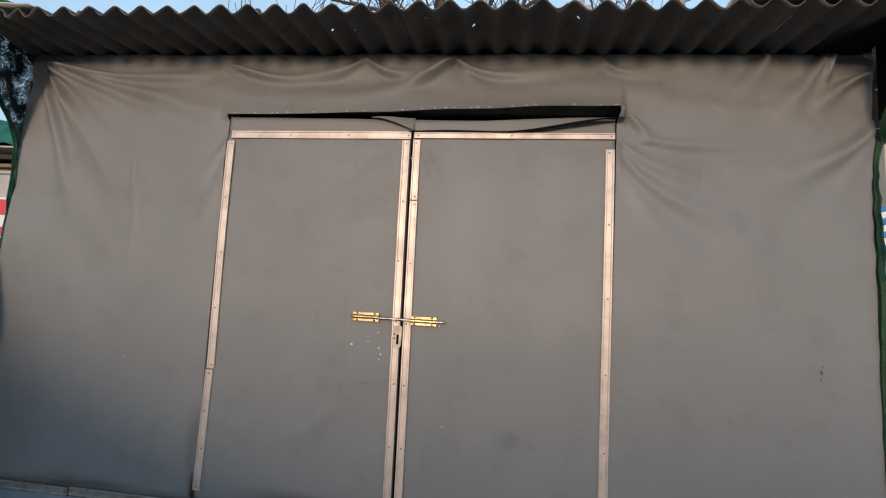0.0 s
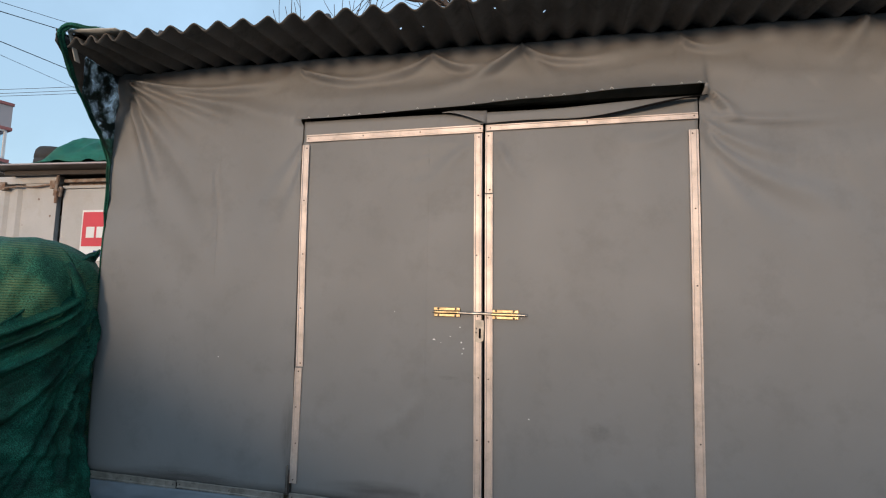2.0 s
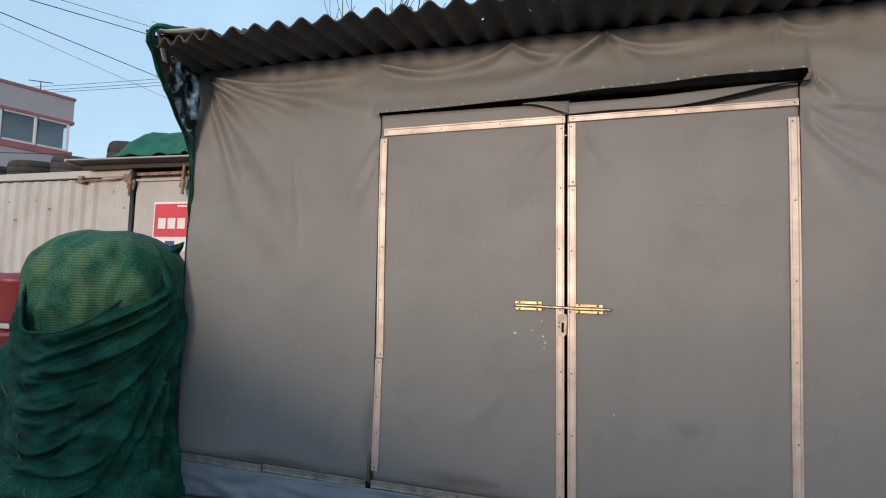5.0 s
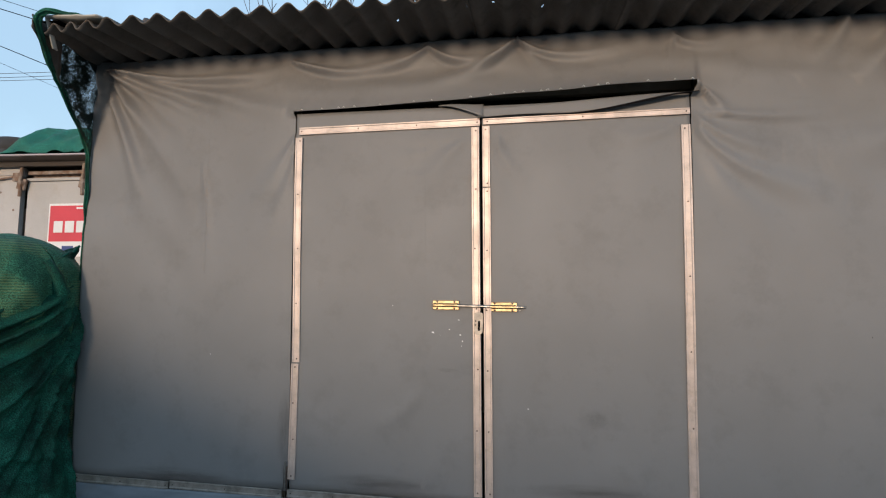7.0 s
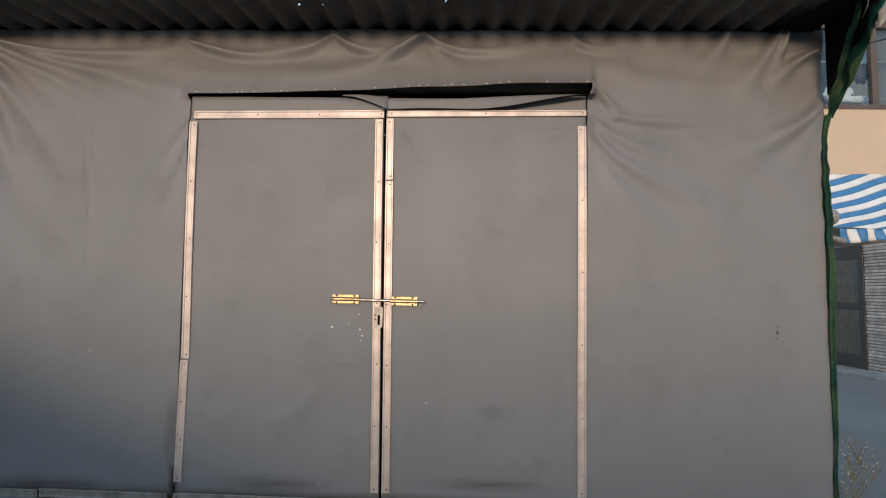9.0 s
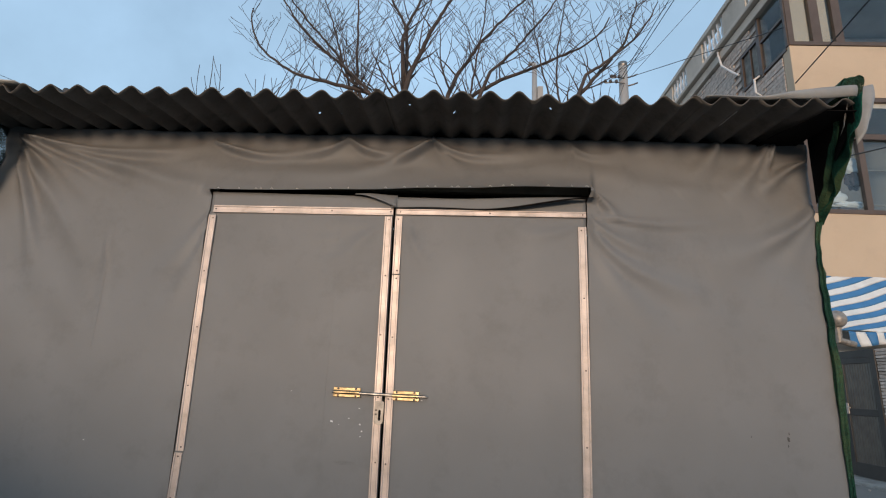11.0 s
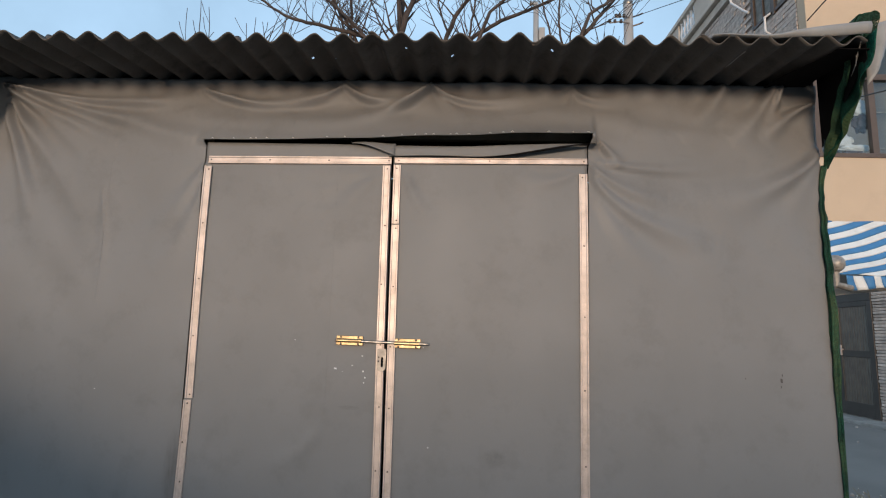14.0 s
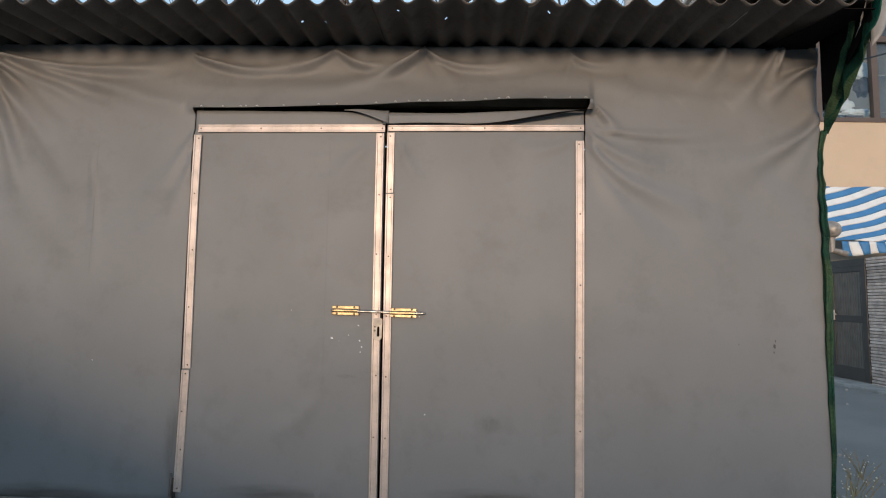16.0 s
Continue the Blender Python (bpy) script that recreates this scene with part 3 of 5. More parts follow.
fold(-0.30, 2.16, -0.45, 2.13, -0.60, 2.15, 0.03, 0.002)
fold(-0.36, 0.86, -0.50, 0.73, -0.66, 0.64, 0.035, 0.008)
fold(-0.70, 1.02, -0.82, 0.97, -0.95, 0.95, 0.03, 0.003)
fold(0.90, 0.40, 0.80, 0.47, 0.62, 0.52, 0.03, 0.005)
fold(-0.35, 0.34, -0.30, 0.42, -0.24, 0.47, 0.025, 0.005)
fold(-1.22, 0.40, -1.32, 0.52, -1.40, 0.60, 0.02, 0.006)
door_1 = leaf("door_1", DOOR_L + 0.008, -0.008, "shut grey tarpaulin door leaf edged with aluminium strips")
door_2 = leaf("door_2", 0.006, DOOR_R - 0.008, "shut grey tarpaulin door leaf held by a brass bolt")
strip(-1.133, 2.432, -0.016, 2.446, door_1, gap=0.38)
strip(-1.133, 2.392, -1.125, 1.02, door_1)
strip(-1.131, 1.01, -1.142, 0.325, door_1, gap=0.22)
strip(-0.043, 2.415, -0.021, 0.30, door_1, width=0.046)
strip(0.004, 2.447, 1.145, 2.462, door_2, width=0.036, gap=0.5)
strip(0.021, 2.420, 0.024, 2.062, door_2, width=0.044)
strip(0.025, 2.055, 0.042, 0.30, door_2, width=0.046)
strip(1.120, 2.385, 1.131, 0.31, door_2, width=0.05, gap=0.4)

# loose lap of tarp over the second leaf's head
def lap_place(u, v):
    low = 2.470 + 0.008 * math.sin(u * 5.5) + 0.085 * ease(0.45, 1.19, u)
    return Vector((u, -bulge(u, 2.5) - 0.020 - 0.045 * ease(0.3, 1.15, u) * (1 - v * 0.6) - 0.004 * math.sin(u * 9) * (1 - v), low + (2.528 + 0.034 * ease(0, 1.1, u) - low) * v))


part("loose_lap", slab(steps(-0.03, 1.19, 0.03), steps(0, 1, 0.2), lap_place, lambda u, v: lap_place(u, v) + Vector((0, 0.003, 0))), TARP, door_2, "loose lap of tarpaulin", smooth=True)
# Dark tube draws the shadow line beneath the lap's turned-under edge.
bm = bmesh.new()
tube(bm, [lap_place(u, 0) + Vector((0, -0.002, -0.002)) for u in steps(-0.03, 1.18, 0.04)], [0.0022 + 0.0035 * ease(0.2, 0.9, u) * (1 - ease(0.95, 1.18, u)) for u in steps(-0.03, 1.18, 0.04)], 6)
part("lap_hem", bm, SHADE_BLACK, door_2, "turned-under hem coloured dark as the lap's shadow line", smooth=True)

# curled end of tarp hanging over the meeting of the leaves
def curl(u, v):
    return Vector((-0.26 + 0.265 * u, -bulge(0, 2.5) - 0.02 - 0.035 * u * (1 - v) - 0.012 * math.sin(u * 5), 2.548 + 0.006 * v - 0.082 * u ** 1.5 * (1 - v)))


part("loose_lap", slab(steps(0, 1, 0.1), steps(0, 1, 0.25), curl, lambda u, v: curl(u, v) + Vector((0, 0.003, 0.001))), TARP, door_1, "curled end of tarpaulin", smooth=True)

# strips along the foot of the wall
foot = thing("baseboard", "dull aluminium strips along the foot of the tarpaulin", "batten", kind="structure")
for a, b in ((XL + 0.03, -1.95), (-1.94, -1.20), (-1.165, -0.05), (-0.04, 1.15), (1.16, 2.0), (2.01, XR - 0.02)):
    strip(a, 0.243, b, 0.236, foot, mat=ALU_DULL, gap=0.3, lift=0.002)
hinge = thing("door_hinge", "small dark steel hinge at the door's lower corner", "hinge", at=(-1.175, -0.01, 0.33))
part("hinge_plate", boxed(-0.012, 0.012, -0.012, 0.004, -0.07, 0.07, bevel=0.003), SCREW, hinge)
pin = bmesh.new()
tube(pin, [(0, -0.016, -0.06), (0, -0.016, 0.1)], 0.006)
part("hinge_pin", pin, STEEL, hinge, "worn steel pin")

# seams and marks on the doors
seam = slab(steps(-0.345, -0.335, 0.005), steps(0.75, 2.43, 0.03), lambda u, v: Vector((u, skin(u, v) - 0.0030, v)), lambda u, v: Vector((u, skin(u, v) + 0.001, v)))
part("welded_seam", seam, TARP, door_1)
for x, z0, z1 in ((-1.765, 1.55, 2.42), (1.045, 2.63, 2.94), (-0.62, 2.66, 2.93)):
    bm = slab(steps(x - 0.004, x + 0.004, 0.004), steps(z0, z1, 0.02), lambda u, v: front(u, v) + Vector((0, -0.0010, 0)), lambda u, v: front(u, v) + Vector((0, 0.0005, 0)))
    part("welded_seam", bm, TARP, wall_front)
rnd = random.Random(4)
for x, z, sx, sz, mat, label in ((0.63, 0.76, 0.09, 0.07, SMUDGE, "dark grease smudge on the tarpaulin"), (1.20, 1.35, 0.05, 0.10, SMUDGE, "faint dark smudge beside the door"), (-1.19, 0.62, 0.07, 0.34, SMUDGE_BROWN, "brown dirt run beside the door strip"), (-1.9, 0.30, 0.55, 0.06, SMUDGE_BROWN, "dirt along the tarpaulin's foot"), (-0.6, 0.33, 0.45, 0.07, SMUDGE_BROWN, "dirt along the door's foot"), (-0.2, 1.0, 0.10, 0.02, SMUDGE, "thin dark rub mark on the door"), (1.65, 2.52, 0.26, 0.035, SMUDGE, "thin dark line along a crease"), (-1.18, 1.5, 0.02, 0.08, SMUDGE, "small dark rub beside the door strip"), (0.6, 0.36, 0.45, 0.06, SMUDGE_BROWN, "dirt along the door's foot")):
    bm = bmesh.new()
    grid(bm, steps(-1, 1, 0.125), steps(-1, 1, 0.125), lambda u, v: Vector((u, (skin(x + u * sx, z + v * sz) - 0.0045) / 0.05, v)))
    ob = tagged(part("smudge", bm, mat, smooth=True), label, "smudge", "smudges on the tarpaulin")
    ob.location, ob.scale = (x, 0, z), (sx, 0.05, sz)
fleck_spots = ((-0.285, 1.215, 0.011), (-0.19, 1.235, 0.005), (-0.135, 1.29, 0.006), (-0.125, 1.205, 0.009), (-0.115, 1.17, 0.007), (-0.12, 1.14, 0.005), (-0.245, 1.20, 0.004), (-0.53, 1.37, 0.004), (0.26, 0.80, 0.006), (0.215, 1.35, 0.004), (-1.7, 1.05, 0.004))
for x, z, r in fleck_spots:
    bm = bmesh.new()
    ring = [bm.verts.new((x + r * rnd.uniform(0.25, 1.1) * math.cos(a), skin(x, z) - 0.0035, z + r * rnd.uniform(0.2, 0.8) * math.sin(a))) for a in (k * math.pi / 4 for k in range(8))]
    top = bm.faces.new(ring)
    bm.normal_update()
    bmesh.ops.solidify(bm, geom=[top], thickness=0.0015)
    tagged(part("paint_fleck", bm, CHALK), "small white paint fleck on the tarpaulin", "paint fleck", "paint flecks")
for x, z, r in ((2.22, 1.235, 0.016), (2.225, 1.265, 0.008), (2.02, 1.24, 0.005), (2.215, 1.20, 0.007)):
    bm = bmesh.new()
    ring = [bm.verts.new((x + r * rnd.uniform(0.25, 0.5) * math.cos(a), skin(x, z) - 0.002, z + r * rnd.uniform(0.6, 1.2) * math.sin(a))) for a in (k * math.pi / 4 for k in range(8))]
    spot = bm.faces.new(ring)
    bm.normal_update()
    bmesh.ops.solidify(bm, geom=[spot], thickness=0.001)
    tagged(part("scuff_mark", bm, GREASE), "small dark scuff on the tarpaulin", "scuff mark", "scuff marks")
for k in range(34):
    x = -1.12 + 2.28 * (k + rnd.random() * 0.8) / 34
    if rnd.random() < 0.35:
        continue
    w = rnd.uniform(0.006, 0.018)
    y = front(x, LIP).y - 0.003
    bm = bmesh.new()
    tube(bm, [(x - w / 2, y, lip_z(x) + 0.004), (x, y - 0.004, lip_z(x) + 0.007 + rnd.uniform(0, 0.004)), (x + w / 2, y, lip_z(x) + 0.003)], 0.0016, 5)
    tagged(part("staple", bm, CHALK), "small pale staple on the tarpaulin's cut edge", "staple", "staples over the doors")

# ---- barrel bolt across the two leaves ----
BY = -0.045
bolt = thing("barrel_bolt", "long sliding bolt with brass plates across both door leaves", "bolt", at=(-0.02, BY, 1.372))
for x, dz in ((-0.19, 0.004), (0.142, -0.002)):
    p = part("bolt_plate", boxed(x - 0.078, x + 0.078, -0.006, 0.004, dz - 0.027, dz + 0.027, bevel=0.003), BRASS, bolt, "brass plate")
    bm = bmesh.new()
    tube(bm, [(x - 0.072, -0.013, dz), (x + 0.072, -0.013, dz)], 0.0115, 12)
    part("barrel", bm, BRASS, p, "rolled brass barrel")
    for sx in (-0.05, 0.05):
        for sz in (-0.019, 0.019):
            bm = bmesh.new()
            lathe(bm, [(0.0, 0.005), (0.005, 0.004), (0.0065, 0.0), (0.0, 0.0)], 10, pose(x + sx, -0.006, dz + sz, 90))
            part("screw", bm, SCREW, p, "dark screw head")
bm = bmesh.new()
tube(bm, [(-0.272, -0.013, 0.003), (-0.262, -0.013, 0.003), (0.255, -0.013, -0.002), (0.268, -0.013, -0.002)], [0.006, 0.0085, 0.0085, 0.006], 12)
part("bolt_rod", bm, STEEL, bolt, "grey steel rod")
hasp = thing("hasp", "pale slotted hasp plate hanging under the bolt", "hasp", at=(-0.02, -0.058, 1.27))
bm = bmesh.new()
outline, slot = [], []
for k in range(24):
    a = 2 * math.pi * k / 24
    outline.append(bm.verts.new((0.026 * math.cos(a), 0, (-0.035 if math.sin(a) < 0 else 0.06) + 0.026 * math.sin(a) * (1 if math.sin(a) < 0 else 0.3))))
    slot.append(bm.verts.new((0.007 * math.cos(a) + 0.004, 0, (-0.03 if math.sin(a) < 0 else 0.012) + 0.008 * math.sin(a))))
faces = [bm.faces.new((outline[k], outline[(k + 1) % 24], slot[(k + 1) % 24], slot[k])) for k in range(24)]
bm.normal_update()
bmesh.ops.solidify(bm, geom=faces, thickness=0.004)
part("hasp_plate", bm, ALU_DULL, hasp, "worn pale metal plate")
# Black plate added behind the slot to paint its shade.
part("slot_backing", boxed(-0.006, 0.014, 0.0055, 0.0075, -0.042, 0.024), SHADE_BLACK, hasp, "black plate put in as the shade seen through the slot")
for z in (-0.004, 0.018):
    bm = bmesh.new()
    lathe(bm, [(0.0, 0.004), (0.004, 0.003), (0.005, 0.0), (0.0, 0.0)], 8, pose(-0.016, -0.002, z, 90))
    part("rivet", bm, SCREW, hasp)


# ---- wrapped roof ends ----
def net_tube(points, r, label, mat=NET):
    """A bunched, pleated length of net."""
    bm = bmesh.new()
    fine, radii = [], []
    for i in range(len(points) - 1):
        for t in (0, 0.2, 0.4, 0.6, 0.8):
            fine.append(Vector(points[i]).lerp(Vector(points[i + 1]), t))
            radii.append(r[i] + (r[i + 1] - r[i]) * t)
    fine.append(Vector(points[-1]))
    radii.append(r[-1])
    for k in range(2):
        fine = [fine[0]] + [(fine[i - 1] + 2 * fine[i] + fine[i + 1]) / 4 for i in range(1, len(fine) - 1)] + [fine[-1]]
    n = 22
    tube(bm, fine, radii, n)
    bm.verts.ensure_lookup_table()
    for i, p in enumerate(fine):
        for k in range(n):
            v = bm.verts[i * n + k]
            pleat = 0.38 * math.sin(4 * 2 * math.pi * k / n + 2.5 * noise.noise(p * 5)) + 0.5 * noise.noise(v.co * 22)
            v.co = p + (v.co - p) * (1 + pleat) + Vector([noise.noise(p * 11 + Vector((j * 9, 0, 0))) for j in range(3)]) * 0.012
    return tagged(part("net_roll", bm, mat, smooth=True), label, "shade net")


def left_curtain(u, v):
    """Hanging end sheet; u from the eaves to the wall, v down."""
    y = -0.60 + 0.60 * u
    top = 3.01 + 0.035 * u
    low = 2.93 - 0.60 * u ** 1.15
    return Vector((-2.525 - 0.13 * u + 0.008 * noise.noise((u * 5, v * 5, 2)), y, top + (low - top) * v))


end_1 = thing("roof_end_cover", "dark net and cream sheet closing the roof's end", "net cover")
part("net_panel", slab(steps(0.42, 1.07, 0.05), steps(0, 1, 0.1), left_curtain, lambda u, v: left_curtain(u, v) + Vector((-0.002, 0, 0))), NET_OPEN, end_1, "dark net speckled with daylight", smooth=True)
# Slate-dark colour stands for shadow on the cream sheet's inner face.
part("solid_panel", slab(steps(0.0, 0.42, 0.05), steps(0, 1, 0.1), left_curtain, lambda u, v: left_curtain(u, v) + Vector((-0.004, 0, 0))), SLATE, end_1, "inside of the cream sheet, coloured dark for its shade", smooth=True)
part("cream_lap", slab(steps(-2.48, -2.14, 0.04), steps(-0.57, 0.5, 0.06),
                       lambda x, y: Vector((x, y + 0.03 * noise.noise((x * 6, 1, 0)), roof_z(CREST, y) + 0.014 + 0.02 * (1 - ease(-2.48, -2.2, x)) + 0.008 * noise.noise((x * 9, y * 7, 0)))),
                       lambda x, y: Vector((x, y + 0.03 * noise.noise((x * 6, 1, 0)), roof_z(CREST, y) + 0.006 + 0.02 * (1 - ease(-2.48, -2.2, x)) + 0.008 * noise.noise((x * 9, y * 7, 0))))), CREAM, end_1, "cream sheet folded over the edge", smooth=True)
# Added black sheet: paints the dark under the eaves and shuts out sky.
part("eaves_panel", slab(steps(-0.54, 0.2, 0.05), steps(0, 1, 0.25), lambda y, v: Vector((-2.42 - (0.11 + 0.15 * ease(-0.5, 0.1, y)) * v, y, roof_z(CREST, y) + 0.012)), lambda y, v: Vector((-2.42 - (0.11 + 0.15 * ease(-0.5, 0.1, y)) * v, y, roof_z(CREST, y) + 0.008))), SHADE_BLACK, end_1, "black sheet standing in for the shade under the eaves")
part("cream_drop", slab(steps(0, 1, 0.25), steps(0, 1, 0.1),
                        lambda u, v: Vector((-2.475 - 0.03 * v, -0.58 + 0.035 * u + 0.10 * v, 3.03 - 0.17 * v)),
                        lambda u, v: Vector((-2.48 - 0.03 * v, -0.58 + 0.035 * u + 0.10 * v, 3.03 - 0.17 * v))), CREAM, end_1, "cream sheet edge", smooth=True)
net_tube([(-2.20, -0.50, 3.01), (-2.38, -0.56, 3.02), (-2.45, -0.595, 3.025), (-2.50, -0.60, 2.99), (-2.545, -0.50, 2.85), (-2.60, -0.32, 2.70), (-2.645, -0.14, 2.52), (-2.66, -0.02, 2.36), (-2.67, 0.0, 1.9), (-2.68, 0.0, 1.5)], [0.006, 0.01, 0.014, 0.016, 0.014, 0.013, 0.013, 0.012, 0.009, 0.006], "green shade net edge hanging from the roof's end")


def right_curtain(u, v):
    y = -0.60 + 0.58 * u
    top = 3.0 + 0.045 * u
    low = 2.84 - 0.36 * u
    pleat = 0.02 * math.sin(u * 16 + v * 3) * v
    return Vector((2.45 + 0.10 * u + pleat, y + 0.07 * v * (1 - u), top + (low - top) * v))


end_2 = thing("roof_end_cover", "green net and cream sheet hanging from the roof's end", "net cover")
# Added black panel, sheet and block paint the void's shade at this end.
part("inner_panel", slab(steps(0, 1, 0.25), steps(0, 1, 0.25), lambda u, v: Vector((2.45 + 0.085 * u, -0.52 + 0.50 * u, 3.0 + 0.04 * u - (0.115 + 0.33 * u) * v)), lambda u, v: Vector((2.454 + 0.085 * u, -0.52 + 0.50 * u, 3.0 + 0.04 * u - (0.115 + 0.33 * u) * v))), SHADE_BLACK, end_2, "black sheet standing in for the dark void at the eaves")
part("eaves_panel", slab(steps(-0.53, 0.03, 0.07), steps(0, 1, 0.25), lambda y, v: Vector((2.24 + 0.07 * ease(-0.1, -0.5, y) + (0.17 + 0.06 * ease(-0.5, 0.0, y)) * v, y, roof_z(CREST, y) - 0.058)), lambda y, v: Vector((2.24 + 0.07 * ease(-0.1, -0.5, y) + (0.17 + 0.06 * ease(-0.5, 0.0, y)) * v, y, roof_z(CREST, y) - 0.054))), SHADE_BLACK, end_2, "black sheet standing in for the shade under the eaves")
part("eaves_stop", boxed(2.28, 2.545, 0.025, 0.045, 2.945, 3.05), SHADE_BLACK, end_2, "black block standing in for the shade under the sheets")


def flap(u, v):
    """Stiff pale sheet hanging outside the net."""
    top, low = 3.11 + 0.03 * u, 2.77 + 0.19 * u
    return Vector((2.50 + 0.135 * u + 0.012 * math.sin(v * 4), -0.46 + 0.03 * u + 0.02 * math.sin(u * 5 + v * 3), top + (low - top) * v))


part("outer_flap", slab(steps(0, 1, 0.1), steps(0, 1, 0.1), flap, lambda u, v: flap(u, v) + Vector((0.001, 0.003, 0))), SHEET, end_2, "pale stiff flap of sheet", smooth=True)
part("net_panel", slab(steps(0, 1, 0.05), steps(0, 1, 0.05), right_curtain, lambda u, v: right_curtain(u, v) + Vector((0.003, 0, 0))), NET, end_2, "pleated green shade net", smooth=True)


def cover(x, y, lift=0.0):
    return Vector((x, y + 0.02 * noise.noise((x * 4, 2, 0)), roof_z(CREST, y) + 0.004 + lift + 0.075 * ease(1.9, 2.46, x) + 0.009 * noise.noise((x * 7, y * 6, 4))))


part("cream_lap", slab(steps(1.68, 2.46, 0.03), steps(-0.56, 0.6, 0.05), lambda x, y: cover(x, y, 0.005), cover), SHEET, end_2, "pale sheet lapped over the roof", smooth=True)


def lap_front(x, v):
    return cover(x, -0.56) + Vector((0, -0.008 * math.sin(math.pi * v) + 0.012 * v, 0.003 - (0.006 + 0.05 * ease(1.85, 2.35, x)) * v))


part("lap_front", slab(steps(1.70, 2.46, 0.03), steps(0, 1, 0.2), lap_front, lambda x, v: lap_front(x, v) + Vector((0, 0.004, 0))), SHEET, end_2, "turned-down pale sheet edge", smooth=True)


def corner_drop(u, v):
    curl = ease(0.75, 1.0, v)
    return Vector((2.425 + 0.03 * u + 0.012 * math.sin(3 * v) - 0.03 * v, -0.555 + 0.05 * u + 0.07 * v - 0.03 * curl * (1 - u), 3.065 - 0.215 * v - 0.02 * u))


part("cream_drop", slab(steps(0, 1, 0.2), steps(0, 1, 0.08), corner_drop, lambda u, v: corner_drop(u, v) + Vector((0.003, 0.003, 0))), SHEET, end_2, "rolled pale sheet edge", smooth=True)


def drape(u, v):
    """The loose net hung over the roof's corner, gathered at the wall's edge."""
    head = Vector((2.42, -0.50, 3.105)).lerp(Vector((2.53, -0.52, 3.125)), u)
    foot = Vector((2.54 + 0.024 * (u - 0.5), -0.01 - 0.02 * u, 2.46))
    k = ease(0.0, 1.0, v) * 0.35 + v * 0.65
    p = head.lerp(foot, k)
    p += Vector((0.018, -0.02, 0.0)) * math.sin(math.pi * min(1, v * 1.02)) ** 0.7 * math.sin(u * 13 + v * 2.5)
    p += Vector((0.02 * math.sin(math.pi * v) * (u - 0.5) - 0.004 * math.sin(math.pi * v), -0.02 * math.sin(math.pi * v), 0.025 * math.sin(math.pi * u) * (1 - v) ** 6))
    return p + Vector([noise.noise(p * 13 + Vector((k * 7, 0, 0))) for k in range(3)]) * 0.012


bm = slab(steps(0, 1, 0.03), steps(0, 1, 0.025), drape, lambda u, v: drape(u, v) + Vector((0.002, 0.003, 0)))
part("net_drape", bm, NET_DRAPE, end_2, "loose speckled green net over the corner", smooth=True)


def drape_back(u, v):
    """The same net lying back over the roof's corner."""
    p = drape(u, 0.0).lerp(Vector((2.36 + 0.24 * u, 0.1, 3.10)), v)
    return p + Vector((0, 0, 0.012 * math.sin(u * 9 + v * 6) * (1 - v) - 0.03 * v))


part("net_back", slab(steps(0, 1, 0.05), steps(0, 1, 0.08), drape_back, lambda u, v: drape_back(u, v) + Vector((0, 0, 0.003))), NET_DRAPE, end_2, "green net lying on the roof corner", smooth=True)
net_tube([(2.53, -0.01, 2.48), (2.515, -0.01, 2.25), (2.52, -0.01, 2.05), (2.525, -0.01, 1.6), (2.52, -0.01, 1.2), (2.515, -0.005, 0.75), (2.51, -0.005, 0.26)], [0.016, 0.011, 0.015, 0.018, 0.015, 0.013, 0.009], "narrow strip of green net down the shed's edge", NET_DRAPE)


# ---- heap under green net beside the shed ----
heap = thing("covered_heap", "tall round heap wrapped in green shade net, slack folds", "covered heap", at=(-3.15, -0.17, 0.0))


def heap_r(z):
    return 0.475 + 0.05 * math.exp(-z / 0.3) - 0.02 * z


def dome(a, v):
    """The capped heap inside the wrap; v from the foot to the crown."""
    z = 1.79 * min(1, v * 1.25)
    r = heap_r(z) * (1 + 0.10 * ease(1.0, 1.4, z)) * (max(0.0, 1 - ((z - 1.40) / 0.41) ** 2.6) ** 0.5 if z > 1.40 else 1.0)
    if v > 0.8:
        z, r = 1.79, heap_r(1.79) * 0.38 * (1 - (v - 0.8) / 0.2)
    lump = 1 + 0.07 * noise.noise((math.cos(a) * 2.1, math.sin(a) * 2.1, z * 2.4)) + 0.12 * (0.3 - abs(noise.noise((math.cos(a) * 3.5, math.sin(a) * 3.5, z * 4.5)))) + 0.02 * noise.noise((math.cos(a) * 9, math.sin(a) * 9, z * 9))
    return Vector((r * lump * math.cos(a), r * lump * math.sin(a), z + 0.02 * noise.noise((a, z * 3, 2))))


bm = bmesh.new()
grid(bm, steps(0, 2 * math.pi, 0.05), steps(0.0, 0.999, 0.009), dome)
bmesh.ops.remove_doubles(bm, verts=bm.verts, dist=0.001)
part("inner_net", bm, NET_LIGHT, heap, "lighter green net over the crown", smooth=True)


WRAP_FOLDS = []
